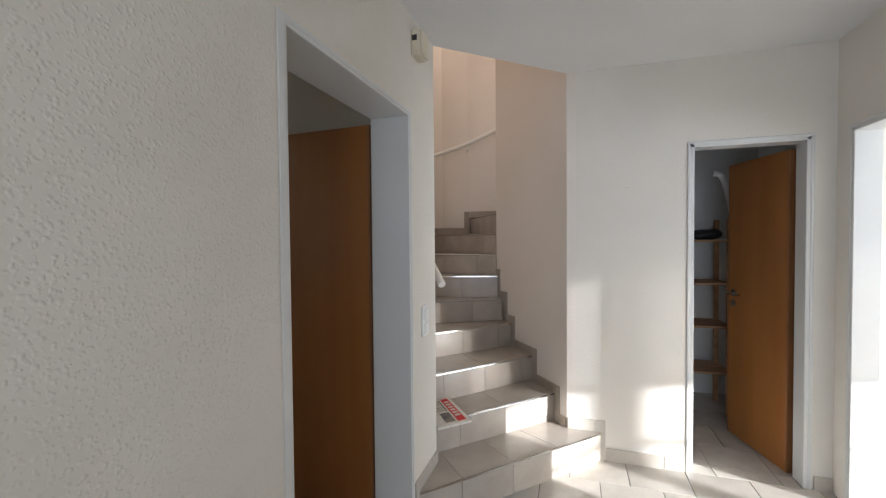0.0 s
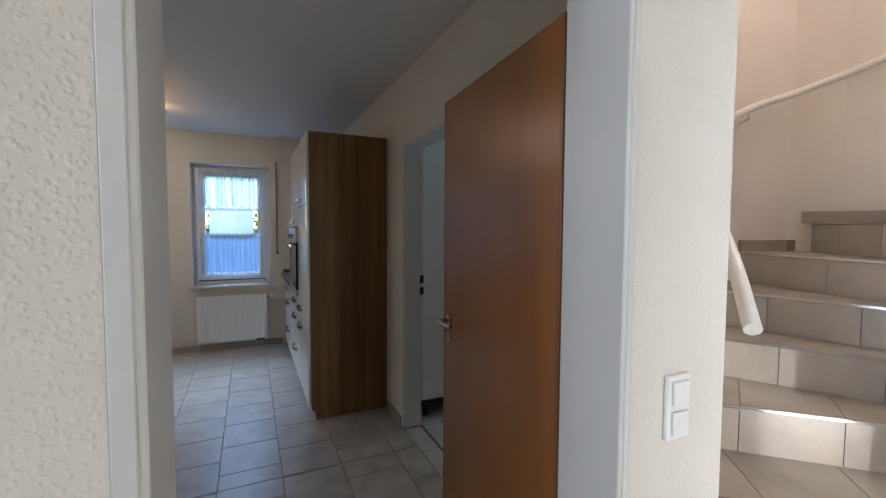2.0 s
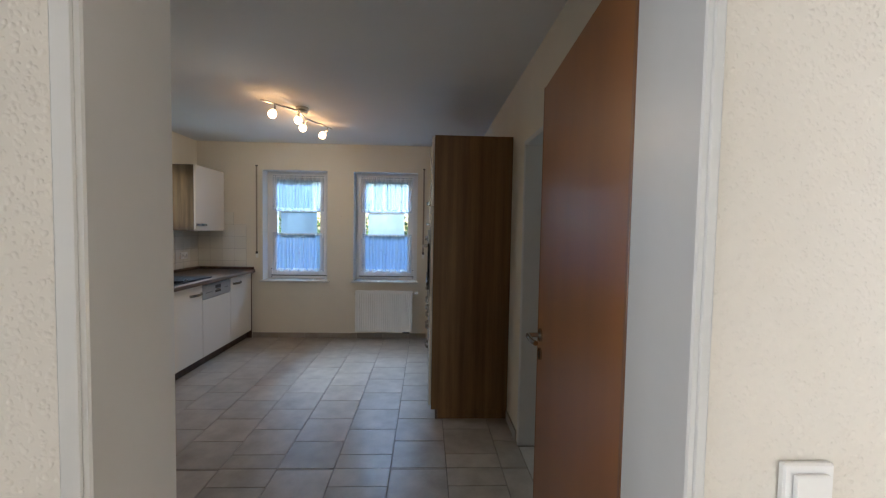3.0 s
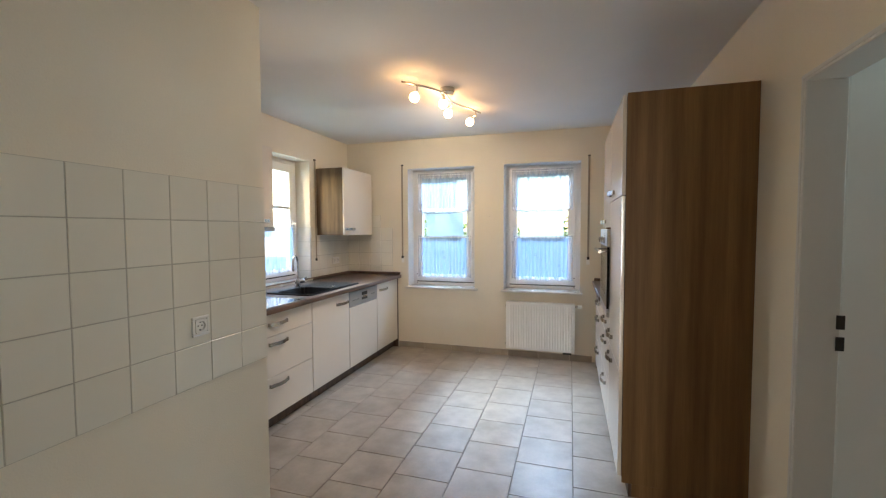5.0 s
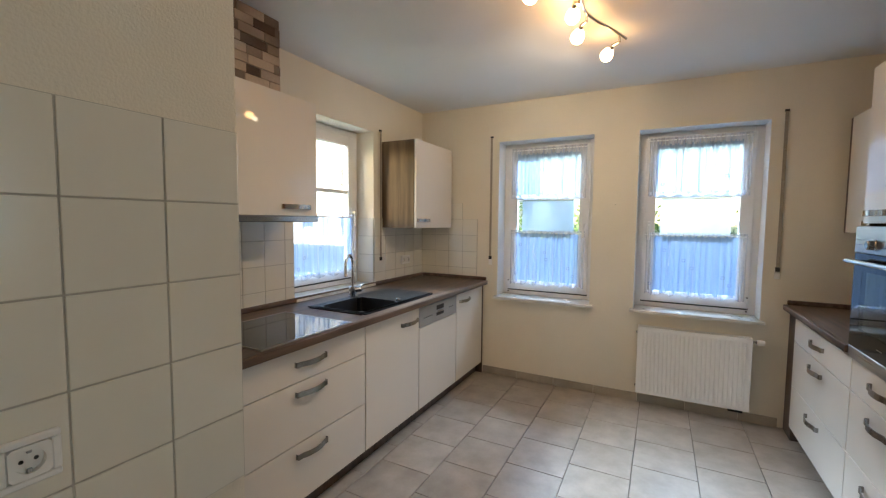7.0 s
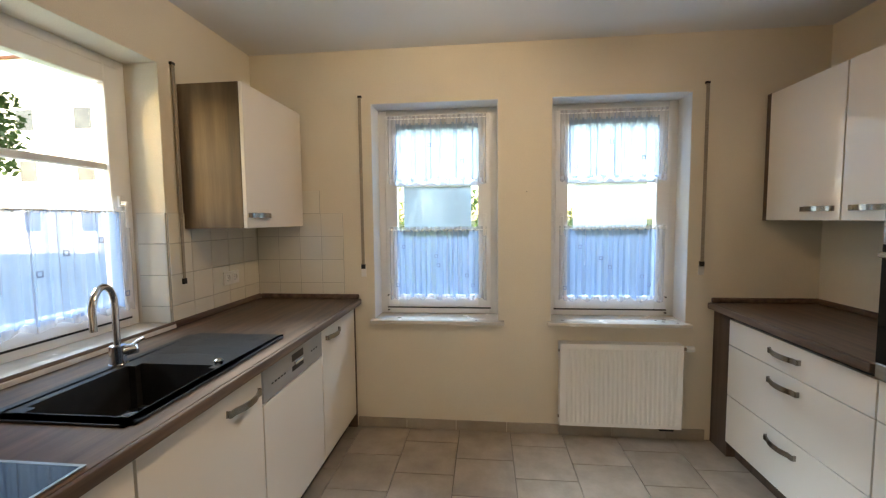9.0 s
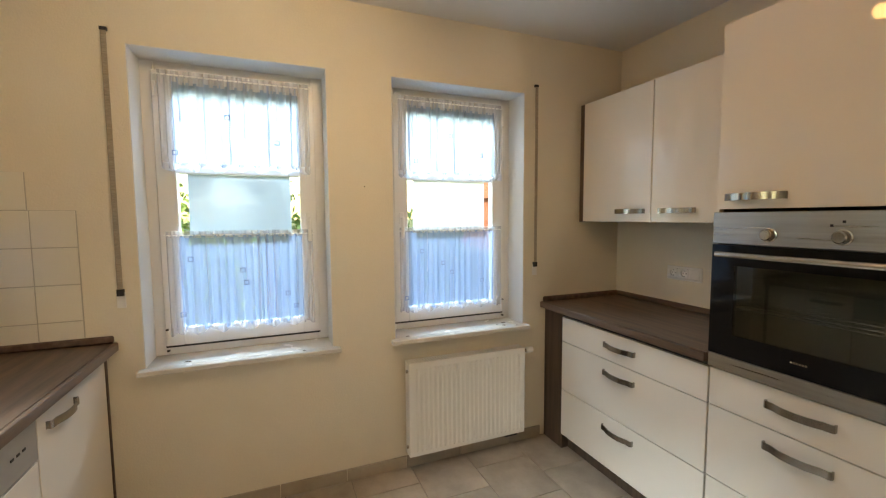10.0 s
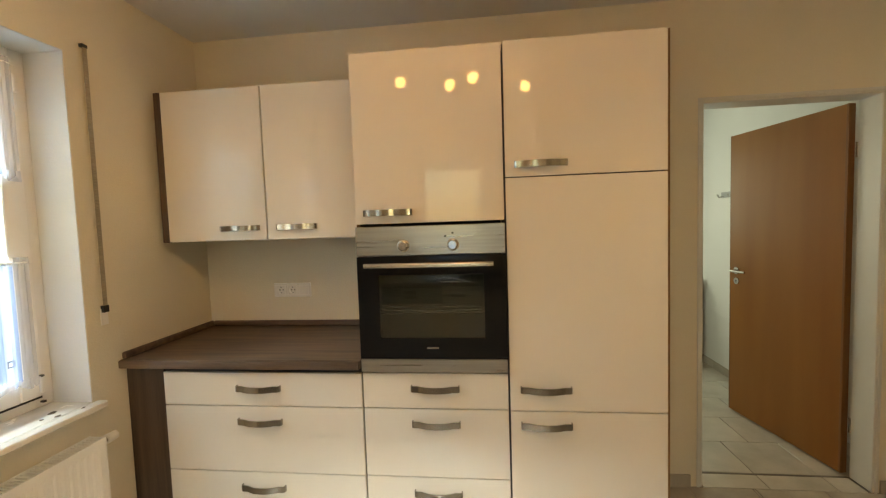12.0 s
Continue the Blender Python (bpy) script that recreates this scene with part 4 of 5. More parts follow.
quick("plinth", PANELBROWN, u, -3.118, -2.78, FS - 0.075, FS - 0.06, 0, KICK - 0.001)
u = thing("sink_unit", (-4.3, -0.8, 0), "gloss cream base cabinet under the sink", "cabinet", "base units")
carcase(u, -4.61, -4.002, -1.15, FS - 0.02, KICK, 0.68)
front("door", u, -4.61, -4.002, FS, 1, KICK, 0.86, [(-4.478, 0.775)])
quick("plinth", PANELBROWN, u, -4.61, -4.002, FS - 0.075, FS - 0.06, 0, KICK - 0.001)
u = thing("dishwasher", (-4.92, -0.8, 0), "built-in dishwasher with a silver control strip and cream front", "dishwasher", "base units")
carcase(u, -5.22, -4.612, -1.15, FS - 0.02, KICK, 0.865)
front("door", u, -5.22, -4.612, FS, 1, KICK, 0.70)
panel = quick("control_panel", GREYPLASTIC, u, -5.219, -4.614, FS - 0.017, FS + 0.002, 0.704, 0.848, bevel=0.003, label="silver-grey control strip")
quick("grip_recess", BLACK, panel, -4.985, -4.865, FS + 0.0021, FS + 0.0035, 0.79, 0.825, bevel=0.001)
quick("display", BLACK, panel, -4.985, -4.865, FS + 0.0021, FS + 0.0035, 0.745, 0.77, bevel=0.001)
quick("grip", SATIN, panel, -4.965, -4.885, FS + 0.003, FS + 0.012, 0.77, 0.786, bevel=0.002)
for i in range(5):
    quick("button", BLACK, panel, -4.80 + i * 0.027, -4.787 + i * 0.027, FS + 0.0021, FS + 0.004, 0.762, 0.768)
for i in range(3):
    quick("button", BLACK, panel, -5.15 + i * 0.03, -5.135 + i * 0.03, FS + 0.0021, FS + 0.004, 0.772, 0.779)
quick("plinth", PANELBROWN, u, -5.22, -4.612, FS - 0.075, FS - 0.06, 0, KICK - 0.001)
u = thing("base_unit", (-5.5, -0.8, 0), "gloss cream base cabinet at the end of the worktop", "cabinet", "base units")
carcase(u, -5.79, -5.222, -1.15, FS - 0.02, KICK, 0.865)
front("door", u, -5.79, -5.222, FS, 1, KICK, 0.86, [(-5.38, 0.785)])
quick("end_panel", PANELBROWN, u, -5.812, -5.791, -1.15, FS + 0.002, 0.0, 0.864, bevel=0.001)
quick("plinth", PANELBROWN, u, -5.79, -5.222, FS - 0.075, FS - 0.06, 0, KICK - 0.001)


def slab_with_hole(bm, x0, x1, y0, y1, z0, z1, holes, bevel=0.0):
    xs = sorted({x0, x1, *(h[0] for h in holes), *(h[1] for h in holes)})
    ys = sorted({y0, y1, *(h[2] for h in holes), *(h[3] for h in holes)})
    v = {}
    for z in (z0, z1):
        for x in xs:
            for y in ys:
                v[x, y, z] = bm.verts.new((x, y, z))

    def gone(i, j):
        if not (0 <= i < len(xs) - 1 and 0 <= j < len(ys) - 1):
            return True
        cx, cy = (xs[i] + xs[i + 1]) / 2, (ys[j] + ys[j + 1]) / 2
        return any(h[0] < cx < h[1] and h[2] < cy < h[3] for h in holes)
    for i in range(len(xs) - 1):
        for j in range(len(ys) - 1):
            if gone(i, j):
                continue
            a, b, c, d = xs[i], xs[i + 1], ys[j], ys[j + 1]
            bm.faces.new((v[a, c, z1], v[b, c, z1], v[b, d, z1], v[a, d, z1]))
            bm.faces.new((v[a, d, z0], v[b, d, z0], v[b, c, z0], v[a, c, z0]))
            for di, dj, p, q in ((-1, 0, (a, d), (a, c)), (1, 0, (b, c), (b, d)), (0, -1, (a, c), (b, c)), (0, 1, (b, d), (a, d))):
                if gone(i + di, j + dj):
                    bm.faces.new((v[(*p, z0)], v[(*q, z0)], v[(*q, z1)], v[(*p, z1)]))
    bmesh.ops.remove_doubles(bm, verts=bm.verts, dist=1e-5)
    for vv in [w for w in bm.verts if not w.link_faces]:
        bm.verts.remove(vv)


WT = 0.908
SK = (-4.885, -4.025, -1.0, -0.535)      # sink outline
w = thing("worktop", (-4.3, -0.8, 0.87), "dark brown wood-effect worktop with rounded front edge", "worktop")
bm = bmesh.new()
slab_with_hole(bm, -5.812, -2.778, -1.197, -0.474, 0.869, WT, [(-4.50, -4.04, -0.96, -0.55)])
part("top", bm, WORKTOP, w)
bm = bmesh.new()
box(bm, -5.812, -2.778, -0.4738, -0.4565, 0.8692, WT - 0.0002, bevel=0.0055, seg=2)
part("front_edge", bm, WORKTOP, w)
quick("upstand", WORKTOP, w, -5.0, -2.778, -1.197, -1.178, WT + 0.0005, WT + 0.032, bevel=0.006)
quick("upstand", WORKTOP, w, -5.81, -5.0, -1.197, -1.178, WT + 0.0005, WT + 0.032, bevel=0.006)
quick("upstand", WORKTOP, w, -5.812, -5.793, -1.176, -0.47, WT + 0.0005, WT + 0.032, bevel=0.006)

s = thing("sink", (-4.45, -0.77, WT), "black composite sink with a ribbed draining board", "sink")
bm = bmesh.new()
slab_with_hole(bm, SK[0], SK[1], SK[2], SK[3], WT + 0.0005, WT + 0.008, [(-4.47, -4.07, -0.93, -0.58)])
bmesh.ops.bevel(bm, geom=[e for e in bm.edges if abs(e.verts[0].co.z - e.verts[1].co.z) > 0.005], offset=0.03, segments=4, affect='EDGES')
rim = part("rim", bm, SINK, s)
bm = bmesh.new()
b0 = [(-4.468, -0.928), (-4.072, -0.928), (-4.072, -0.582), (-4.468, -0.582)]
lo = [bm.verts.new((x * 1.0 + (0.012 if x < -4.3 else -0.012), y + (0.012 if y < -0.7 else -0.012), 0.735)) for x, y in b0]
hi = [bm.verts.new((x, y, WT + 0.005)) for x, y in b0]
bm.faces.new(lo)
for i in range(4):
    bm.faces.new((lo[i], lo[(i + 1) % 4], hi[(i + 1) % 4], hi[i]))
bmesh.ops.bevel(bm, geom=[e for e in bm.edges if not e.is_boundary], offset=0.025, segments=4, affect='EDGES')
part("bowl", bm, SINK, s)
for i in range(3):
    quick("drainer_rib", SINK, s, -4.80 + i * 0.105, -4.797 + i * 0.105, -0.94, -0.62, WT + 0.0076, WT + 0.0084, bevel=0.0002)
bm = bmesh.new()
tube(bm, [(-4.485, -0.60, WT + 0.008), (-4.485, -0.60, WT + 0.022)], 0.017, 18)
ball(bm, (-4.485, -0.60, WT + 0.022), 0.015, 1, 1, 0.5)
part("drain_knob", bm, CHROME, s, "small chrome waste knob")
bm = bmesh.new()
tube(bm, [(-4.27, -0.75, 0.736), (-4.27, -0.75, 0.741)], 0.045, 24)
part("strainer", bm, SATIN, s)

t = thing("tap", (-4.44, -0.965, WT), "chrome mixer tap with a high curved spout", "tap")
tx, ty = -4.44, -0.965
bm = bmesh.new()
tube(bm, [(tx, ty, WT + 0.008), (tx, ty, WT + 0.018), (tx, ty, WT + 0.019), (tx, ty, WT + 0.085)], 0.02, 20, radii=[0.031, 0.031, 0.027, 0.026])
part("tap_body", bm, CHROME, t)
bm = bmesh.new()
pts = [(tx, ty, WT + 0.08), (tx, ty, WT + 0.24)]
for k in range(1, 13):
    a = math.pi * k / 12
    pts.append((tx + 0.93 * 0.075 * (1 - math.cos(a)), ty + 0.36 * 0.075 * (1 - math.cos(a)), WT + 0.24 + 0.075 * math.sin(a)))
pts.append((pts[-1][0], pts[-1][1], WT + 0.175))
tube(bm, pts, 0.0115, 14)
part("spout", bm, CHROME, t)
bm = bmesh.new()
tube(bm, [(tx - 0.012, ty + 0.016, WT + 0.062), (tx - 0.034, ty + 0.048, WT + 0.068), (tx - 0.037, ty + 0.052, WT + 0.069)], 0.02, 18, radii=[0.021, 0.021, 0.015])
tube(bm, [(tx - 0.030, ty + 0.040, WT + 0.082), (tx - 0.040, ty + 0.053, WT + 0.094), (tx - 0.050, ty + 0.066, WT + 0.102)], 0.006, 12, radii=[0.007, 0.006, 0.005])
part("lever", bm, CHROME, t)

h = thing("hob", (-3.565, -0.75, WT), "black glass ceramic hob with a steel rim", "hob")
bm = bmesh.new()
slab_with_hole(bm, -3.86, -3.275, -1.0, -0.485, WT + 0.0005, WT + 0.0065, [(-3.852, -3.283, -0.992, -0.493)])
part("steel_rim", bm, STEEL, h)
quick("glass_plate", HOBGLASS, h, -3.8515, -3.2835, -0.9915, -0.4935, WT + 0.0005, WT + 0.0058)

# sink-side wall units
u = thing("wall_cabinet", (-5.45, -1.0, 1.41), "wall cabinet with grey oak sides and gloss cream door", "wall cabinet", "wall units")
quick("body", GREYOAK, u, -5.79, -5.115, -1.197, -0.864, 1.41, 2.16, bevel=0.0015)
front("door", u, -5.79, -5.113, -0.843, 1, 1.408, 2.162, [(-5.235, 1.478)])
u = thing("hood_cabinet", (-3.56, -1.0, 1.49), "gloss cream wall cabinet over the hob with a built-in extractor", "wall cabinet", "wall units")
quick("body", GREYOAK, u, -3.985, -3.14, -1.197, -0.876, 1.52, 2.16, bevel=0.001)
front("door", u, -3.987, -3.138, -0.855, 1, 1.492, 2.165, [(-3.82, 1.545)])
hood = thing("extractor_hood", (-3.56, -1.0, 1.46), "flat steel extractor hood under the wall cabinet", "extractor hood")
quick("body", HOODSTEEL, hood, -3.985, -3.14, -1.19, -0.862, 1.462, 1.518, bevel=0.002)
quick("pull_out", HOODSTEEL, hood, -3.985, -3.14, -0.8615, -0.845, 1.458, 1.491, bevel=0.003)
for x in (-3.75, -3.40):
    bm = bmesh.new()
    tube(bm, [(x, -0.95, 1.4575), (x, -0.95, 1.4615)], 0.03, 20)
    part("hood_lamp", bm, WHITEPLASTIC, hood, "small frosted lamp cover, unlit")
ch = thing("hood_chimney", (-3.56, -1.05, 2.166), "chimney casing clad in brown and beige split bricks", "chimney")
quick("core", WALLGROUT, ch, -3.757, -3.363, -1.197, -0.914, 2.166, 2.563)
rnd = random.Random(5)
z, r = 2.168, 0
while z < 2.552:
    zz = min(z + 0.049, 2.562)
    x = -3.762 + (0.0 if r % 2 else -0.06)
    while x < -3.36:
        ln = rnd.uniform(0.085, 0.165)
        a, b = max(x, -3.762), min(x + ln, -3.358)
        if b - a > 0.012:
            quick("brick", BRICK, ch, a, b - 0.003, -0.9138, -0.905 + rnd.uniform(0, 0.008), z, zz - 0.003, bevel=0.0015)
        x += ln
    for a, b in ((-1.19, -1.08), (-1.08, -0.99), (-0.99, -0.906)):
        quick("brick", BRICK, ch, -3.766 - rnd.uniform(0, 0.005), -3.7572, a, b - 0.003, z, zz - 0.003)
        quick("brick", BRICK, ch, -3.3628, -3.354 + rnd.uniform(0, 0.005), a, b - 0.003, z, zz - 0.003)
    z, r = zz, r + 1

# oven side, north
u = thing("drawer_unit", (-5.16, 2.1, 0), "gloss cream three-drawer unit with a brown end panel", "cabinet", "base units")
carcase(u, -5.622, -4.70, FN + 0.02, 2.40, KICK, 0.865)
front("drawer", u, -5.622, -4.694, FN, -1, 0.692, 0.845, [(-5.165, 0.775)])
front("drawer", u, -5.622, -4.694, FN, -1, 0.39, 0.692, [(-5.165, 0.625)])
front("drawer", u, -5.622, -4.694, FN, -1, KICK, 0.39, [(-5.165, 0.322)])
quick("end_panel", PANELBROWN, u, -5.812, -5.626, FN + 0.012, FN + 0.03, 0, 0.864, bevel=0.001)
quick("end_panel", PANELBROWN, u, -5.645, -5.626, FN + 0.03, 2.42, 0, 0.864, bevel=0.001)
quick("plinth", PANELBROWN, u, -5.622, -4.70, FN + 0.06, FN + 0.075, 0, KICK - 0.001)
w = thing("worktop", (-5.25, 2.1, 0.87), "dark brown wood-effect worktop beside the oven", "worktop")
bm = bmesh.new()
box(bm, -5.812, -4.698, FN - 0.012, 2.433, 0.866, WT - 0.004)
part("top", bm, WORKTOP, w)
bm = bmesh.new()
box(bm, -5.812, -4.698, FN - 0.030, FN - 0.0122, 0.8662, WT - 0.0042, bevel=0.0055, seg=2)
part("front_edge", bm, WORKTOP, w)
quick("upstand", WORKTOP, w, -5.79, -4.698, 2.415, 2.433, WT - 0.0035, WT + 0.028, bevel=0.006)
quick("upstand", WORKTOP, w, -5.812, -5.793, FN - 0.01, 2.433, WT - 0.0035, WT + 0.028, bevel=0.006)

u = thing("oven_cabinet", (-4.38, 2.1, 0), "tall gloss cream cabinet holding the built-in oven", "tall cabinet", "tall units")
quick("side_panel", DARKOAK, u, -4.694, -4.678, FN + 0.02, 2.43, 0.0, 2.172)
carcase(u, -4.677, -4.075, 2.385, 2.43, KICK, 2.17)
quick("oven_shelf", DARKOAK, u, -4.677, -4.075, FN + 0.03, 2.384, 0.836, 0.852)
quick("upper_body", DARKOAK, u, -4.677, -4.075, FN + 0.02, 2.384, 1.50, 2.17)
carcase(u, -4.677, -4.075, FN + 0.02, 2.384, KICK, 0.835, name="lower_body")
front("door", u, -4.694, -4.073, FN, -1, 1.475, 2.175, [(-4.552, 1.522)])
front("drawer", u, -4.694, -4.073, FN, -1, 0.693, 0.848, [(-4.38, 0.783)])
front("drawer", u, -4.694, -4.073, FN, -1, 0.393, 0.693, [(-4.38, 0.63)])
front("drawer", u, -4.694, -4.073, FN, -1, KICK, 0.393, [(-4.38, 0.325)])
quick("plinth", PANELBROWN, u, -4.69, -4.075, FN + 0.06, FN + 0.075, 0, KICK - 0.001)
u = thing("fridge_cabinet", (-3.76, 2.1, 0), "tall gloss cream fridge cabinet with a smoked oak side panel", "tall cabinet", "tall units")
carcase(u, -4.072, -3.46, FN + 0.02, 2.43, KICK, 2.17)
front("door", u, -4.073, -3.45, FN, -1, 1.645, 2.178, [(-3.93, 1.693)])
front("door", u, -4.073, -3.45, FN, -1, 0.69, 1.645, [(-3.925, 0.783)])
front("door", u, -4.073, -3.45, FN, -1, KICK, 0.69, [(-3.925, 0.633)])
quick("side_panel", DARKOAK, u, -3.457, -3.437, FN + 0.021, 2.434, 0.075, 2.182, bevel=0.001)
quick("plinth", PANELBROWN, u, -4.07, -3.44, FN + 0.055, FN + 0.07, 0, KICK - 0.001)
quick("plinth", DARKOAK, u, -3.456, -3.442, FN + 0.071, 2.434, 0, 0.074)

ov = thing("oven", (-4.38, 1.85, 0.856), "built-in oven with steel control panel and black glass door", "oven")
quick("body", BLACK, ov, -4.668, -4.092, FN + 0.16, 2.36, 0.8525, 1.466)
bm = bmesh.new()
for q in ((-4.66, -4.632, FN + 0.0, FN + 0.159, 0.93, 1.34), (-4.128, -4.10, FN + 0.0, FN + 0.159, 0.93, 1.34), (-4.632, -4.128, FN + 0.0, FN + 0.159, 0.93, 0.96), (-4.632, -4.128, FN + 0.0, FN + 0.159, 1.31, 1.34), (-4.632, -4.128, FN + 0.14, FN + 0.159, 0.96, 1.31)):
    box(bm, *q)
part("cavity", bm, CAVITY, ov, "grey enamelled oven cavity")
pan = quick("control_panel", STEEL, ov, -4.688, -4.076, FN - 0.022, FN + 0.018, 1.345, 1.466, bevel=0.003, label="brushed steel control panel")
for x in (-4.487, -4.285):
    bm = bmesh.new()
    tube(bm, [(x, FN - 0.022, 1.385), (x, FN - 0.026, 1.385), (x, FN - 0.027, 1.385), (x, FN - 0.046, 1.385), (x, FN - 0.05, 1.385)], 0.02, 24, radii=[0.025, 0.025, 0.021, 0.0195, 0.016])
    part("knob", bm, SATIN, pan, "round satin metal knob")
for x, z in ((-4.315, 1.42), (-4.285, 1.432)):
    quick("mark", BLACK, pan, x - 0.004, x + 0.004, FN - 0.0228, FN - 0.0221, z - 0.004, z + 0.004)
bm = bmesh.new()
dz0, dz1 = 0.914, 1.342
xs = (-4.688, -4.600, -4.165, -4.076)
slab_with_hole(bm, xs[0], xs[3], dz0, dz1, FN - 0.02, FN - 0.004, [(xs[1], xs[2], 1.0, 1.265)])
for v in bm.verts:
    v.co = (v.co.x, v.co.z, v.co.y)
door = part("oven_door", bm, BLACKGLASS, ov, "black glass oven door")
OVENGLASS = glass_material("tinted_oven_glass", (0.60, 0.61, 0.56), 0.05)
pane = quick("oven_pane", OVENGLASS, door, xs[1] + 0.0002, xs[2] - 0.0002, FN - 0.0195, FN - 0.014, 1.0002, 1.2648, label="dark tinted viewing pane")
bm = bmesh.new()
for y, z in ((FN + 0.012, 1.10), (FN + 0.012, 1.112), (FN + 0.12, 1.105)):
    tube(bm, [(-4.631, y, z), (-4.129, y, z)], 0.0022, 8)
for i in range(24):
    x = -4.61 + i * 0.02
    tube(bm, [(x, FN + 0.012, 1.104), (x, FN + 0.12, 1.104)], 0.0012, 6)
part("rack", bm, SATIN, ov, "wire oven rack")
quick("lower_trim", STEEL, ov, -4.688, -4.076, FN - 0.02, FN + 0.012, 0.857, 0.911, bevel=0.002, label="brushed steel bottom trim")
bm = bmesh.new()
tube(bm, [(-4.645, FN - 0.062, 1.308), (-4.125, FN - 0.062, 1.308)], 0.0105, 16)
hd = part("door_handle", bm, SATIN, door, "straight brushed bar handle")
for x in (-4.60, -4.17):
    bm = bmesh.new()
    tube(bm, [(x, FN - 0.02, 1.308), (x, FN - 0.06, 1.308)], 0.007, 10)
    part("handle_post", bm, SATIN, hd)
for i in range(6):
    quick("mark", SATIN, door, -4.405 + i * 0.0085, -4.399 + i * 0.0085, FN - 0.0212, FN - 0.0202, 0.957, 0.963)

u = thing("wall_cabinet", (-5.2, 2.25, 1.42), "two-door gloss cream wall cabinet with brown side", "wall cabinet", "wall units")
quick("body", PANELBROWN, u, -5.755, -4.70, 2.095, 2.433, 1.42, 2.165, bevel=0.001)
quick("filler", PANELBROWN, u, -5.79, -5.757, 2.078, 2.1, 1.418, 2.168, bevel=0.001)
front("door", u, -5.755, -5.226, 2.075, -1, 1.418, 2.168, [(-5.365, 1.48)])
front("door", u, -5.226, -4.70, 2.075, -1, 1.418, 2.168, [(-5.07, 1.48)])

# sockets and switches


def plate(bm, axis, p, out, b0, b1, z0, z1, d=0.009):
    s, e = sorted((p, p + out * d))
    box(bm, *((b0, b1, s, e) if axis == "x" else (s, e, b0, b1)), z0, z1, bevel=0.003)


def ring_plate(bm, place, half, radius, d0, d1, n=32):
    """Square plate from depth d0 to d1 with a round hole; place(u, v, d) gives the world point."""
    rows = []
    for k in range(n):
        a = 2 * math.pi * (k + 0.5) / n
        c, q = math.cos(a), math.sin(a)
        m = half / max(abs(c), abs(q))
        rows.append([bm.verts.new(place(c * r, q * r, d)) for r, d in ((m, d0), (m, d1), (radius, d1), (radius, d0))])
    for r0, r1 in zip(rows, rows[1:] + rows[:1]):
        for k in range(3):
            bm.faces.new((r0[k], r1[k], r1[k + 1], r0[k + 1]))


def socket(axis, p, out, b, z, n=1, blank=0, label="single white wall socket on the tiles"):
    root = thing("wall_socket", (b, p, z) if axis == "x" else (p, b, z), label, "socket", "sockets")
    half, pitch = 0.041, 0.071
    end = b + pitch * (n + blank - 1)

    def at(c):
        return lambda u, v, d: (c + u, p + out * d, z + v) if axis == "x" else (p + out * d, c + u, z + v)

    def bar(name, mat, par, u0, u1, v0, v1, d0, d1, bev=0.0025):
        (x0, y0, z0), (x1, y1, z1) = at(0)(u0, v0, d0), at(0)(u1, v1, d1)
        return quick(name, mat, par, *sorted((x0, x1)), *sorted((y0, y1)), *sorted((z0, z1)), bevel=bev)
    for v0, v1 in ((-half, -0.0282), (0.0282, half)):
        bar("cover_frame", WHITEPLASTIC, root, b - half, end + half, v0, v1, 0.0005, 0.0105)
    for i in range(n + blank + 1):
        u0 = b - half if i == 0 else b + pitch * (i - 1) + 0.0282
        u1 = end + half if i == n + blank else b + pitch * i - 0.0282
        bar("cover_frame", WHITEPLASTIC, root, u0, u1, -0.0284, 0.0284, 0.0006, 0.0104, 0.002)
    for i in range(n + blank):
        c = b + pitch * i
        if i >= n:
            bar("blank_cover", WHITEPLASTIC, root, c - 0.0275, c + 0.0275, -0.0275, 0.0275, 0.001, 0.0112, 0.001)
            continue
        bm = bmesh.new()
        ring_plate(bm, at(c), 0.0275, 0.0198, 0.001, 0.0112)
        ring = part("socket_insert", bm, WHITEPLASTIC, root)
        bm = bmesh.new()
        tube(bm, [at(c)(0, 0, 0.0008), at(c)(0, 0, 0.0016)], 0.0196, 28)
        part("socket_well", bm, WHITEPLASTIC, ring, "recessed round well")
        for u in (-0.0095, 0.0095):
            bm = bmesh.new()
            tube(bm, [at(c)(u, 0, 0.0017), at(c)(u, 0, 0.0021)], 0.0034, 12)
            part("pin_hole", bm, BLACK, ring)
        for v in (-0.0165, 0.0165):
            bar("earth_clip", GREYPLASTIC, ring, c - 0.003, c + 0.003, v - 0.003, v + 0.003, 0.0017, 0.008, 0.0005)
    return root


socket("x", 0.083, 1, -2.372, 1.068)
socket("x", -1.192, 1, -5.52, 1.098, n=2, label="double white wall socket over the worktop")
socket("x", 2.436, -1, -5.36, 1.113, n=2, blank=1, label="triple white socket plate beside the oven")
sw = thing("light_switch", (-0.89, 2.375, 1.04), "double white rocker light switch beside the kitchen door", "light switch")
bm = bmesh.new()
plate(bm, "y", -0.8895, 1, 2.335, 2.416, 0.962, 1.122, 0.013)
part("cover_frame", bm, WHITEPLASTIC, sw)
for z in (1.079, 1.005):
    bm = bmesh.new()
    vs = box(bm, -0.8762, -0.868, 2.348, 2.403, z - 0.029, z + 0.029, bevel=0.002)
    part("rocker", bm, WHITEPLASTIC, sw)
bx = thing("door_chime", (-0.87, 2.32, 2.44), "small yellowed plastic door chime box on the wall", "door chime")
quick("housing", OLDPLASTIC, bx, -0.8895, -0.845, 2.232, 2.335, 2.37, 2.50, bevel=0.006)
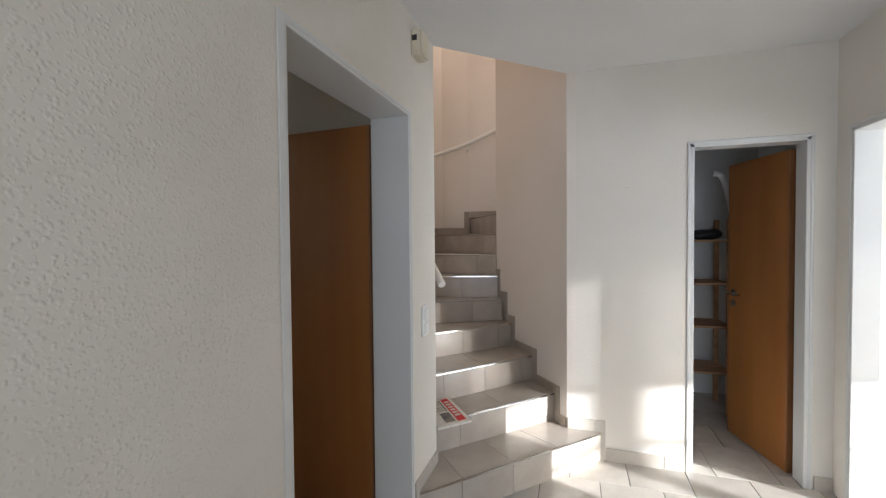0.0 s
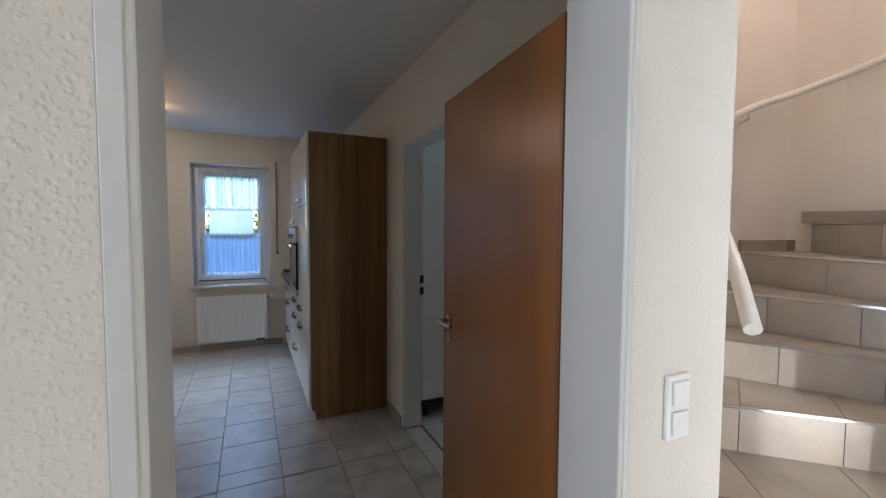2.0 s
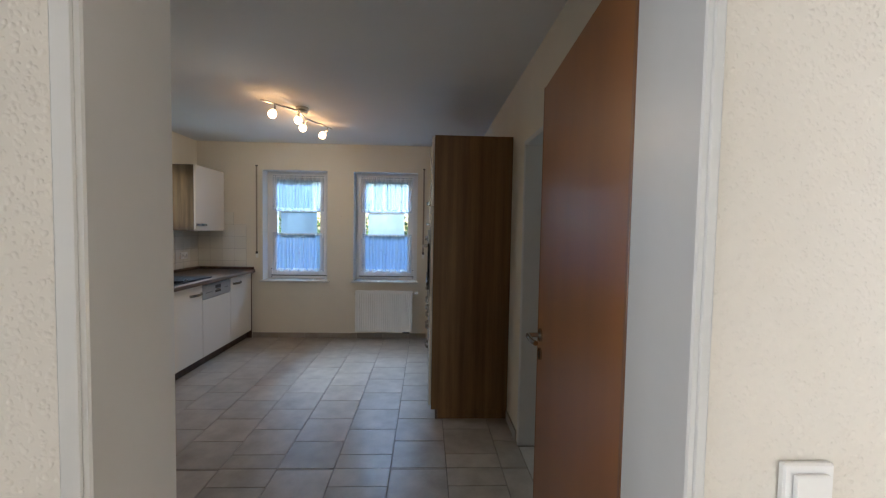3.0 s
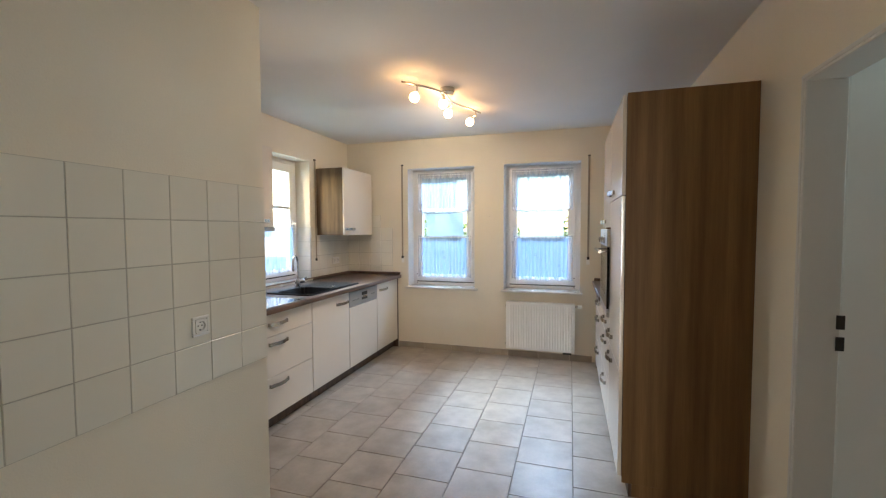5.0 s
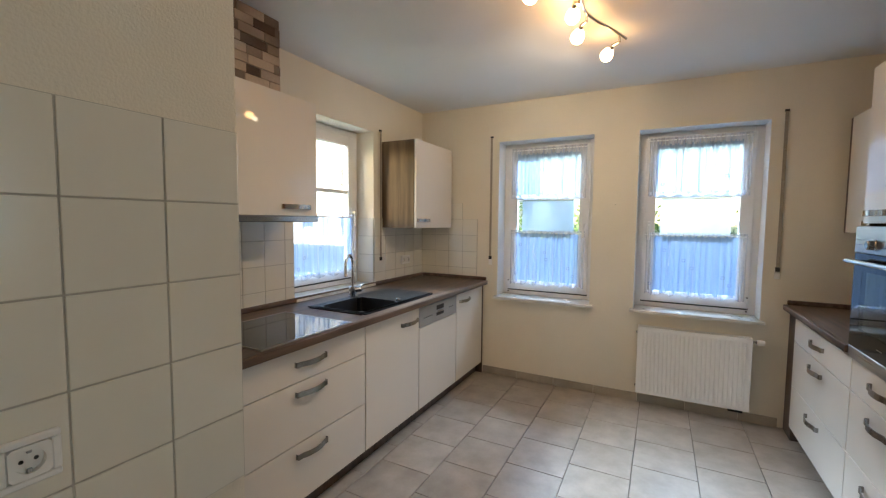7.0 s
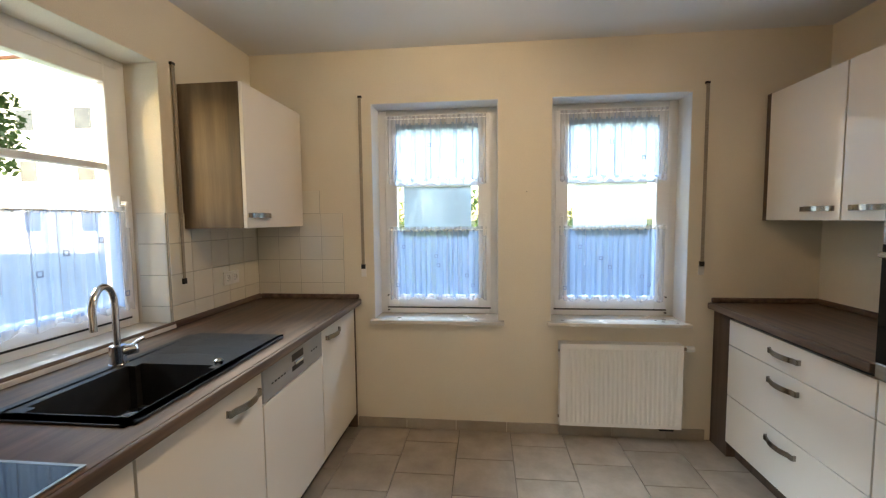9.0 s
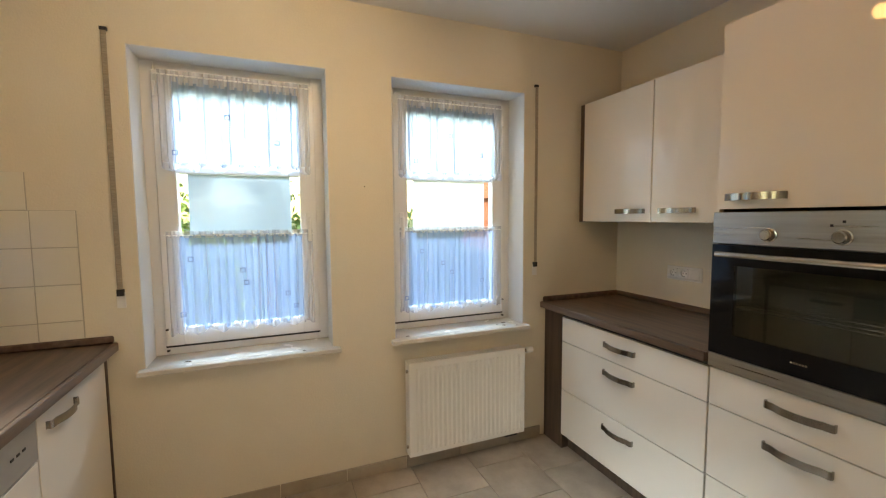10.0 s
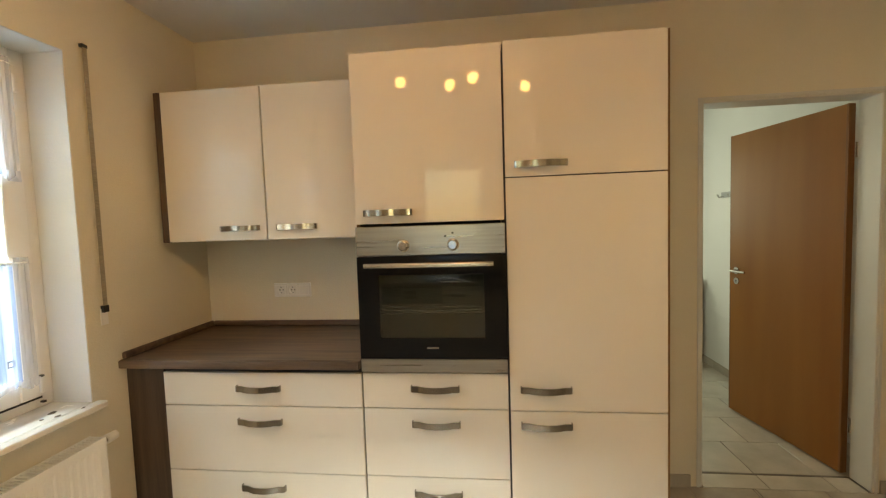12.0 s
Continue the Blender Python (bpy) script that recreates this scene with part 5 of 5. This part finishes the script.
quick("front_cover", OLDPLASTIC, bx, -0.8445, -0.832, 2.236, 2.331, 2.375, 2.495, bevel=0.005, label="yellowed cover")
quick("button", BLACK, bx, -0.883, -0.858, 2.2285, 2.2325, 2.442, 2.468, bevel=0.001)

# radiator
r = thing("radiator", (-5.73, 1.24, 0.1), "white ribbed panel radiator below the window", "radiator")
bm = bmesh.new()
n = 24
y0, y1 = 0.868, 1.612
prof = []
for i in range(n):
    a = y0 + 0.03 + (y1 - y0 - 0.06) * i / n
    wd = (y1 - y0 - 0.06) / n
    prof += [(a, 0), (a + wd * 0.32, 0), (a + wd * 0.44, -0.0065), (a + wd * 0.82, -0.0065)]
prof = [(y0, 0)] + prof + [(y1 - 0.03, 0), (y1, 0)]
cols = []
for y, d in prof:
    cols.append([bm.verts.new((-5.712 + dd, y, z)) for dd, z in ((0, 0.112), (0, 0.135), (d, 0.15), (d, 0.60), (0, 0.615), (0, 0.645))])
for c0, c1 in zip(cols, cols[1:]):
    for k in range(5):
        bm.faces.new((c0[k], c1[k], c1[k + 1], c0[k + 1]))
part("front_panel", bm, RADIATOR, r, "ribbed front panel")
quick("side_cover", RADIATOR, r, -5.785, -5.711, y0 - 0.002, y0 + 0.004, 0.112, 0.648, bevel=0.001)
quick("side_cover", RADIATOR, r, -5.785, -5.711, y1 - 0.004, y1 + 0.002, 0.112, 0.648, bevel=0.001)
quick("back_panel", RADIATOR, r, -5.785, -5.778, y0, y1, 0.112, 0.645)
quick("top_rail", RADIATOR, r, -5.717, -5.711, y0, y1, 0.640, 0.650)
quick("top_rail", RADIATOR, r, -5.785, -5.779, y0, y1, 0.6455, 0.650)
for i in range(46):
    y = y0 + 0.012 + i * (y1 - y0 - 0.02) / 46
    quick("grille_slat", RADIATOR, r, -5.778, -5.718, y, y + 0.006, 0.643, 0.648)
quick("convector", GREYPLASTIC, r, -5.776, -5.72, y0 + 0.006, y1 - 0.006, 0.13, 0.60)
for z in (0.165, 0.60):
    bm = bmesh.new()
    tube(bm, [(-5.735, y0 - 0.003, z), (-5.735, y0 - 0.012, z)], 0.009, 10)
    part("vent_plug", bm, SATIN, r)
bm = bmesh.new()
tube(bm, [(-5.745, y1, 0.62), (-5.745, y1 + 0.03, 0.62)], 0.011, 12)
v = part("valve", bm, SATIN, r)
bm = bmesh.new()
tube(bm, [(-5.745, y1 + 0.03, 0.62), (-5.745, y1 + 0.034, 0.62), (-5.745, y1 + 0.075, 0.62)], 0.02, 18, radii=[0.016, 0.02, 0.018])
part("thermostat_head", bm, WHITEPLASTIC, v, "white thermostat head")
for y in (1.515, 1.56):
    bm = bmesh.new()
    tube(bm, [(-5.75, y, 0.118), (-5.75, y, 0.09), (-5.80, y, 0.075), (-5.815, y, 0.075)], 0.008, 10)
    part("pipe", bm, SATIN, r)
quick("valve_block", BLACK, r, -5.765, -5.735, 1.49, 1.58, 0.085, 0.108, bevel=0.004)
for y in (1.0, 1.48):
    quick("wall_bracket", RADIATOR, r, -5.815, -5.784, y, y + 0.03, 0.2, 0.6)

# ceiling lamp
lp = thing("ceiling_lamp", (-4.19, 0.625, C), "four-spot ceiling lamp on a wavy brushed metal bar, lit", "ceiling lamp")
bm = bmesh.new()
tube(bm, [(-4.18, 0.63, C - 0.0005), (-4.18, 0.63, C - 0.03), (-4.18, 0.63, C - 0.034)], 0.05, 28, radii=[0.058, 0.058, 0.05])
part("canopy", bm, SATIN, lp)
bm = bmesh.new()
tube(bm, [(-4.18, 0.63, C - 0.034), (-4.18, 0.63, C - 0.058), (-4.18, 0.63, C - 0.062)], 0.05, 28, radii=[0.05, 0.048, 0.03])
part("canopy_cover", bm, WHITEPLASTIC, lp, "cream disc under the canopy")
BAR = [(-3.76, 0.42, 2.50), (-3.86, 0.50, 2.50), (-3.97, 0.585, 2.50), (-4.08, 0.632, 2.50), (-4.18, 0.63, 2.50), (-4.28, 0.63, 2.50), (-4.40, 0.665, 2.50), (-4.53, 0.725, 2.50), (-4.69, 0.785, 2.50)]
bm = bmesh.new()
tube(bm, smooth_path(BAR), 0.0075, 10)
part("bar", bm, SATIN, lp, "wavy brushed metal bar")
# spots: mount on the bar, centre of the shade, way it points; the one turned to the hall end is the strongest
SPOTS = [((-3.86, 0.50), (-3.85, 0.478, 2.405), (0.62, -0.10, -0.75)), ((-4.10, 0.632), (-4.235, 0.578, 2.455), (-0.75, -0.25, -0.6)),
         ((-4.30, 0.634), (-4.39, 0.572, 2.42), (-0.65, -0.45, -0.65)), ((-4.62, 0.758), (-4.715, 0.676, 2.425), (-0.55, -0.6, -0.6))]
for (mx, my), c, d in SPOTS:
    d, c = Vector(d).normalized(), Vector(c)
    back = c - d * 0.05
    bm = bmesh.new()
    tube(bm, [(mx, my, 2.50), (mx, my, 2.462)], 0.006, 10)
    arm = part("spot_arm", bm, SATIN, lp)
    bm = bmesh.new()
    tube(bm, [(mx, my, 2.462), back - d * 0.025, back], 0.009, 12, radii=[0.007, 0.009, 0.012])
    part("spot_holder", bm, SATIN, lp)
    bm = bmesh.new()
    tube(bm, [back + d * k for k in (-0.004, 0.008, 0.03, 0.052, 0.066, 0.074)], 0.03, 20, radii=[0.012, 0.024, 0.034, 0.033, 0.022, 0.006])
    part("glass_shade", bm, BULB, lp, "lit frosted glass shade")
    beam = bpy.data.lights.new("spot_bulb", 'SPOT')
    beam.energy, beam.color, beam.spot_size, beam.spot_blend, beam.shadow_soft_size = 1.0 if d.x > 0 else 0.42, (1.0, 0.86, 0.66), radians(165), 0.7, 0.024
    bulb = new("spot_bulb", beam)
    bulb.matrix_world = look(c + d * 0.05, c + d)

# ---- hall, stairs and pantry things ----
np_ = thing("newspaper", (-0.85, 2.76, RISE * 2), "folded newspaper with a red masthead lying on the step", "newspaper")
PA, PB, PC, PD = (-0.715, 2.70), (-0.95, 3.00), (-1.09, 2.87), (-0.87, 2.545)
for i in range(4):
    bm = bmesh.new()
    o = 0.004 * (i % 2)
    prism(bm, [(PA[0] + o, PA[1]), (PB[0], PB[1] + o), (PC[0] - o, PC[1]), (PD[0], PD[1] - o)], RISE * 2 + 0.001 + i * 0.004, RISE * 2 + 0.0045 + i * 0.004)
    part("sheet", bm, PAPER, np_)


def on_paper(u0, u1, v0, v1, mat, name, lift=0.0):
    def q(u, v):
        a, b = lerp(PA, PB, u), lerp(PD, PC, u)
        return lerp(a, b, v)
    bm = bmesh.new()
    z = RISE * 2 + 0.0168 + lift
    prism(bm, [q(u0, v0), q(u1, v0), q(u1, v1), q(u0, v1)], z, z + 0.0004)
    part(name, bm, mat, np_)


on_paper(0.06, 0.94, 0.10, 0.36, RED, "masthead")
for i in range(6):
    on_paper(0.24 + i * 0.105, 0.30 + i * 0.105, 0.15, 0.31, PAPER, "headline_bar", 0.0006)
on_paper(0.08, 0.42, 0.42, 0.72, PRINT, "picture")
on_paper(0.48, 0.92, 0.42, 0.47, PRINT, "headline_bar")
for i in range(5):
    on_paper(0.48, 0.68, 0.52 + i * 0.07, 0.55 + i * 0.07, PRINT, "text_bar")
    on_paper(0.72, 0.92, 0.52 + i * 0.07, 0.55 + i * 0.07, PRINT, "text_bar")

sh = thing("pantry_shelf", (0.85, 4.4, 0), "raw pine rack with four shelf boards in the pantry", "shelf")
for x in (0.5, 1.06):
    for y in (4.22, 4.55):
        quick("post", PINE, sh, x, x + 0.035, y, y + 0.035, 0, 1.62, bevel=0.002)
for z in (0.34, 0.72, 1.075, 1.43):
    for i in range(4):
        quick("board", PINE, sh, 0.5, 1.095, 4.215 + i * 0.095, 4.30 + i * 0.095, z, z + 0.018, bevel=0.002)
bag = thing("dark_bag", (0.95, 4.35, 1.448), "slumped black fabric bag on the top shelf", "bag")
bm = bmesh.new()
ball(bm, (0.93, 4.35, 1.49), 0.1, 1.3, 0.9, 0.5)
for v in bm.verts:
    v.co.z = max(v.co.z + 0.02 * noise.noise(v.co * 12), 1.449)
part("body", bm, BLACK, bag)
hose = thing("vacuum_hose", (1.0, 4.30, 1.45), "bent grey-white vacuum cleaner tube leaning on the shelf", "vacuum tube")
bm = bmesh.new()
tube(bm, smooth_path([(1.09, 4.19, 1.449), (1.08, 4.19, 1.62), (1.05, 4.2, 1.82), (1.01, 4.21, 1.96), (0.955, 4.22, 1.985)]), 0.022, 12)
part("tube", bm, WHITEPLASTIC, hose)

# nails in the walls
for p, d in (((0.19, 3.2245, 1.79), (0, -1, 0)), ((-5.8145, 0.66, 1.62), (1, 0, 0))):
    nl = thing("wall_nail", p, "small steel nail still stuck in the plaster", "nail", "nails")
    bm = bmesh.new()
    p, d = Vector(p), Vector(d)
    tube(bm, [p, p + d * 0.012], 0.0015, 8)
    part("shank", bm, SATIN, nl)
    bm = bmesh.new()
    tube(bm, [p + d * 0.012, p + d * 0.014], 0.0038, 10)
    part("head", bm, SATIN, nl)

# utility room
cab = thing("tall_white_cabinet", (-3.44, 2.83, 0), "tall white freezer cabinet on short dark feet", "cabinet")
quick("body", WHITEPLASTIC, cab, -3.76, -3.12, 2.615, 3.05, 0.14, 2.25, bevel=0.008)
quick("base", BLACK, cab, -3.74, -3.15, 2.64, 3.0, 0.07, 0.138)
for x in (-3.72, -3.18):
    for y in (2.67, 2.97):
        bm = bmesh.new()
        tube(bm, [(x, y, 0), (x, y, 0.07)], 0.02, 12)
        part("foot", bm, BLACK, cab)
box_ = thing("washing_machine", (-2.3, 4.72, 0), "white washing machine in the utility room corner", "washing machine")
quick("body", WHITEPLASTIC, box_, -2.58, -2.06, 4.45, 4.98, 0.02, 0.85, bevel=0.012)
quick("control_strip", GREYPLASTIC, box_, -2.57, -2.07, 4.444, 4.4495, 0.74, 0.83, bevel=0.002)
bm = bmesh.new()
tube(bm, [(-2.32, 4.4495, 0.42), (-2.32, 4.43, 0.42), (-2.32, 4.42, 0.42)], 0.17, 28, radii=[0.18, 0.18, 0.15])
part("door_ring", bm, SATIN, box_)
for x in (-2.54, -2.1):
    quick("foot", BLACK, box_, x - 0.02, x + 0.02, 4.48, 4.52, 0, 0.0195)
br = thing("wall_hook_rail", (-2.03, 4.1, 1.62), "small grey metal hook rail on the utility wall", "hook rail")
quick("rail", GREYPLASTIC, br, -2.034, -2.0205, 3.95, 4.18, 1.62, 1.67, bevel=0.002)
for y in (3.98, 4.14):
    bm = bmesh.new()
    tube(bm, [(-2.034, y, 1.63), (-2.075, y, 1.625), (-2.085, y, 1.65)], 0.006, 8)
    part("hook", bm, SATIN, br)

# ---- outdoors ----
bm = bmesh.new()
for x0, x1, y0, y1 in ((-400, -6.2, -400, 400), (-6.2, 5.7, -400, -2.7), (-6.2, 5.7, 5.3, 400), (5.7, 400, -400, 400)):
    vs = [bm.verts.new(p) for p in ((x0, y0, -0.25), (x1, y0, -0.25), (x1, y1, -0.25), (x0, y1, -0.25))]
    bm.faces.new(vs)
solid("ground", bm, GRASS, "grass and soil round the house", "ground")


def leaf_cloud(bm, centre, size, count, leaf, seed):
    rnd = random.Random(seed)
    for _ in range(count):
        while True:
            p = Vector([rnd.uniform(-1, 1) for _ in range(3)])
            if 0.35 < p.length < 1:
                break
        p = Vector((centre[0] + p.x * size[0], centre[1] + p.y * size[1], centre[2] + p.z * size[2]))
        p += Vector([rnd.gauss(0, 0.05) for _ in range(3)])
        a = Vector([rnd.uniform(-1, 1) for _ in range(3)]).normalized()
        b = a.orthogonal().normalized() * leaf * rnd.uniform(0.6, 1.3)
        a = a * leaf * rnd.uniform(0.6, 1.3)
        bm.faces.new([bm.verts.new(q) for q in (p - a, p + b * 0.5, p + a, p - b * 0.5)])


for i, (y, hgt, dx) in enumerate(((-2.6, 1.7, 0.0), (-1.2, 1.9, 0.3), (0.1, 2.0, 0.1), (1.3, 1.75, -0.2), (2.5, 1.55, 0.2))):
    hd = thing("hedge_shrub", (-10.5 + dx, y, -0.25), "dense green garden shrub outside the window", "shrub", "garden shrubs")
    bm = bmesh.new()
    tube(bm, [(-10.5 + dx, y, -0.25), (-10.5 + dx, y, hgt * 0.5)], 0.05, 8, radii=[0.06, 0.03])
    part("trunk", bm, BARK, hd)
    bm = bmesh.new()
    leaf_cloud(bm, (-10.5 + dx, y, hgt * 0.45), (0.8, 0.95, hgt * 0.62), 900, 0.07, 40 + i)
    part("crown", bm, LEAF, hd)


def house(name, x0, x1, y0, y1, eaves, ridge, mat, face, rows, cols, label):
    root = thing(name, ((x0 + x1) / 2, (y0 + y1) / 2, -0.25), label, "house")
    bm = bmesh.new()
    box(bm, x0, x1, y0, y1, -0.25, eaves)
    part("wall", bm, mat, root)
    bm = bmesh.new()
    o = 0.4
    if face == "x":
        m = (x0 + x1) / 2
        v = [(x0 - o, y0 - o, eaves - 0.1), (x1 + o, y0 - o, eaves - 0.1), (m, y0 - o, ridge), (x0 - o, y1 + o, eaves - 0.1), (x1 + o, y1 + o, eaves - 0.1), (m, y1 + o, ridge)]
    else:
        m = (y0 + y1) / 2
        v = [(x0 - o, y0 - o, eaves - 0.1), (x0 - o, y1 + o, eaves - 0.1), (x0 - o, m, ridge), (x1 + o, y0 - o, eaves - 0.1), (x1 + o, y1 + o, eaves - 0.1), (x1 + o, m, ridge)]
    v = [bm.verts.new(p) for p in v]
    for f in ((0, 1, 2), (3, 5, 4), (0, 2, 5, 3), (1, 4, 5, 2), (0, 3, 4, 1)):
        bm.faces.new([v[i] for i in f])
    part("roof", bm, ROOFTILE, root)
    for r in range(rows):
        for c in range(cols):
            z = 0.9 + r * 2.8
            if face == "x":
                y = y0 + (y1 - y0) * (c + 0.5) / cols
                fr = quick("window_frame", PVC, root, x1, x1 + 0.05, y - 0.6, y + 0.6, z, z + 1.3)
                quick("pane", DARKGLASS, fr, x1 + 0.051, x1 + 0.06, y - 0.52, y + 0.52, z + 0.08, z + 1.22)
            else:
                x = x0 + (x1 - x0) * (c + 0.5) / cols
                fr = quick("window_frame", PVC, root, x - 0.6, x + 0.6, y1, y1 + 0.05, z, z + 1.3)
                quick("pane", DARKGLASS, fr, x - 0.52, x + 0.52, y1 + 0.051, y1 + 0.06, z + 0.08, z + 1.22)
    return root


house("neighbour_house", -26, -17.5, 10.5, 19, 2.5, 3.3, BRICKRED, "x", 1, 3, "low red brick neighbouring house with a tiled roof")
house("apartment_house", -40, -24, -48, -9, 10.6, 13.5, PALERENDER, "x", 3, 11, "sunlit white apartment house across the road")
tr = thing("tree", (-8.2, -8.2, -0.25), "leafy tree in front of the south window", "tree")
bm = bmesh.new()
tube(bm, [(-8.2, -8.2, -0.25), (-8.15, -8.2, 1.4), (-8.2, -8.15, 3.0)], 0.14, 12, radii=[0.17, 0.12, 0.07])
part("trunk", bm, BARK, tr)
for i, e in enumerate(((-9.2, -8.6, 3.6), (-7.3, -8.0, 3.7), (-8, -9.1, 4.0))):
    bm = bmesh.new()
    tube(bm, [(-8.17, -8.2, 1.6 + 0.3 * i), ((-8.17 + e[0]) / 2, (-8.2 + e[1]) / 2, 2.8), e], 0.05, 8, radii=[0.06, 0.045, 0.02])
    part("limb", bm, BARK, tr)
bm = bmesh.new()
for i, c in enumerate(((-8.2, -8.2, 3.6), (-9.2, -8.5, 3.3), (-7.2, -8.0, 3.4), (-8.1, -9.0, 4.2), (-8.5, -7.7, 2.7))):
    leaf_cloud(bm, c, (0.95, 0.9, 0.85), 1500, 0.075, 90 + i)
part("crown", bm, LEAF, tr)
car = thing("parked_car", (-9.0, -15.0, -0.25), "dark parked car beyond the garden", "car")
bm = bmesh.new()
box(bm, -11.1, -6.9, -15.9, -14.1, 0.05, 0.65, bevel=0.12, seg=3)
part("body", bm, CARPAINT, car)
bm = bmesh.new()
vs = box(bm, -10.4, -7.9, -15.75, -14.25, 0.6, 1.2)
for v in vs[4:]:
    v.co.x += 0.45 if v.co.x < -9 else -0.5
bmesh.ops.bevel(bm, geom=bm.edges[:], offset=0.06, segments=2, affect='EDGES')
part("cabin", bm, DARKGLASS, car)
for x in (-10.3, -7.7):
    for y in (-15.85, -14.15):
        bm = bmesh.new()
        tube(bm, [(x, y - 0.09, 0.06), (x, y + 0.09, 0.06)], 0.31, 20)
        part("wheel", bm, RUBBER, car)

# ---- tiles laid piece by piece ----


def tile_mesh(name, w, d, h, mat, bevel=0.0015):
    bm = bmesh.new()
    box(bm, -w / 2, w / 2, -d / 2, d / 2, 0, h, bevel=bevel)
    return finish(bm, mat, name)


def lay(root, cache, mat, x0, x1, y0, y1, ztop=0.0, h=0.0095):
    key = (round(x1 - x0, 4), round(y1 - y0, 4), mat.name)
    if key not in cache:
        cache[key] = tile_mesh("tile", x1 - x0, y1 - y0, h, mat)
    ob = new("tile", cache[key])
    ob.location = ((x0 + x1) / 2, (y0 + y1) / 2, ztop - h)
    ob.parent = root
    return ob


CACHE = {}
G = 0.0045


def floor_field(root, mat, x0, x1, y0, y1, yref, xref, odd, py=0.3435, px=0.339):
    k = math.floor((y0 - yref) / py)
    while yref + k * py < y1 - 0.01:
        a, b = max(y0, yref + k * py), min(y1, yref + (k + 1) * py)
        xr = xref + (odd if k % 2 else 0.0)
        m = math.floor((x0 - xr) / px)
        while xr + m * px < x1 - 0.01:
            p, q = max(x0, xr + m * px), min(x1, xr + (m + 1) * px)
            if q - p > 0.012 and b - a > 0.012:
                lay(root, CACHE, mat, p + G / 2, q - G / 2, a + G / 2, b - G / 2)
            m += 1
        k += 1


fl = thing("floor_tiles_kitchen", (0, 0, 0), "beige-brown ceramic floor tiles laid in running bond", "floor tiles", "", "structure")
floor_field(fl, TILE, -5.815, -2.775, -0.58, 2.436, 0.556, -3.61, 0.17)
floor_field(fl, TILE, -2.775, -0.99, 0.075, 2.436, 0.556, -3.61, 0.17)
fl = thing("floor_tiles_hall", (0, 0, 0), "pale beige ceramic floor tiles laid in running bond", "floor tiles", "", "structure")
floor_field(fl, HALLTILE, -0.99, 1.281, -0.6, 3.225, 0.556, 0.36, 0.17, px=0.3435)
floor_field(fl, HALLTILE, 0.2, 1.45, 3.345, 4.75, 0.556, 0.36, 0.17, px=0.3435)
floor_field(fl, HALLTILE, 0.575, 1.14, 3.225, 3.345, 3.0, 0.36, 0.17, px=0.3435)
fl = thing("floor_tiles_utility", (0, 0, 0), "pale ceramic floor tiles in the utility room", "floor tiles", "", "structure")
floor_field(fl, HALLTILE, -3.93, -2.02, 2.58, 5.0, 2.58, -3.7, 0.17)
floor_field(fl, HALLTILE, -3.02, -2.21, 2.436, 2.565, 2.3, -3.7, 0.17)


def wall_field(root, axis, p, out, bs, zs, mat=WALLTILE, gap=0.0035, depth=0.0072):
    for a, b in zip(bs, bs[1:]):
        for z0, z1 in zip(zs, zs[1:]):
            a2, b2 = min(a, b) + gap / 2, max(a, b) - gap / 2
            bm = bmesh.new()
            s, e = sorted((p, p + out * depth))
            box(bm, *((a2, b2, s, e) if axis == "x" else (s, e, a2, b2)), z0 + gap / 2, z1 - gap / 2, bevel=0.0012)
            part("tile", bm, mat, root)


def tile_bed(root, axis, p, out, b0, b1, z0, z1):
    s, e = sorted((p + out * 0.0005, p + out * 0.005))
    quick("tile_bed", WALLGROUT, root, *((b0, b1, s, e) if axis == "x" else (s, e, b0, b1)), z0, z1)


def steps(a, b, d):
    out, n = [a], 0
    while abs(out[-1] - b) > abs(d) * 1.02:
        out.append(out[-1] + d)
    return out + [b]


f1 = thing("tile_field_stub", (-2.0, 0.08, 0.82), "field of square white glazed tiles with grey joints", "wall tiles", "", "structure")
cols = [-2.773] + [-2.602 + 0.1725 * i for i in range(9)]
tile_bed(f1, "x", 0.075, 1, cols[0], cols[-1], 0.818, 1.678)
wall_field(f1, "x", 0.0755, 1, cols, [0.818 + 0.172 * i for i in range(6)])
f2 = thing("tile_field_sink", (-4.5, -1.19, 0.93), "white glazed splashback tiles over the worktop", "wall tiles", "", "structure")
rows = [0.932, 1.018, 1.177, 1.337, 1.494]
tile_bed(f2, "x", -1.2, 1, -4.11, -2.777, 0.932, 1.494)
wall_field(f2, "x", -1.1995, 1, [-4.108] + [-4.033 + 0.1595 * i for i in range(8)] + [-2.778], rows)
tile_bed(f2, "x", -1.2, 1, -5.813, -5.0, 0.932, 1.494)
wall_field(f2, "x", -1.1995, 1, steps(-5.0, -5.812, -0.1595), rows)
tile_bed(f2, "y", -5.815, 1, -1.198, -0.573, 0.932, 1.494)
wall_field(f2, "y", -5.8145, 1, steps(-0.574, -1.19, -0.1545), rows)
tile_bed(f2, "y", -5.815, 1, -1.198, -0.733, 1.494, 1.65)
wall_field(f2, "y", -5.8145, 1, steps(-0.734, -1.19, -0.1545), [1.494, 1.651])
tile_bed(f2, "y", -5.0, 1, -1.36, -1.202, 0.932, 1.494)
wall_field(f2, "y", -4.9995, 1, [-1.36, -1.202], rows)
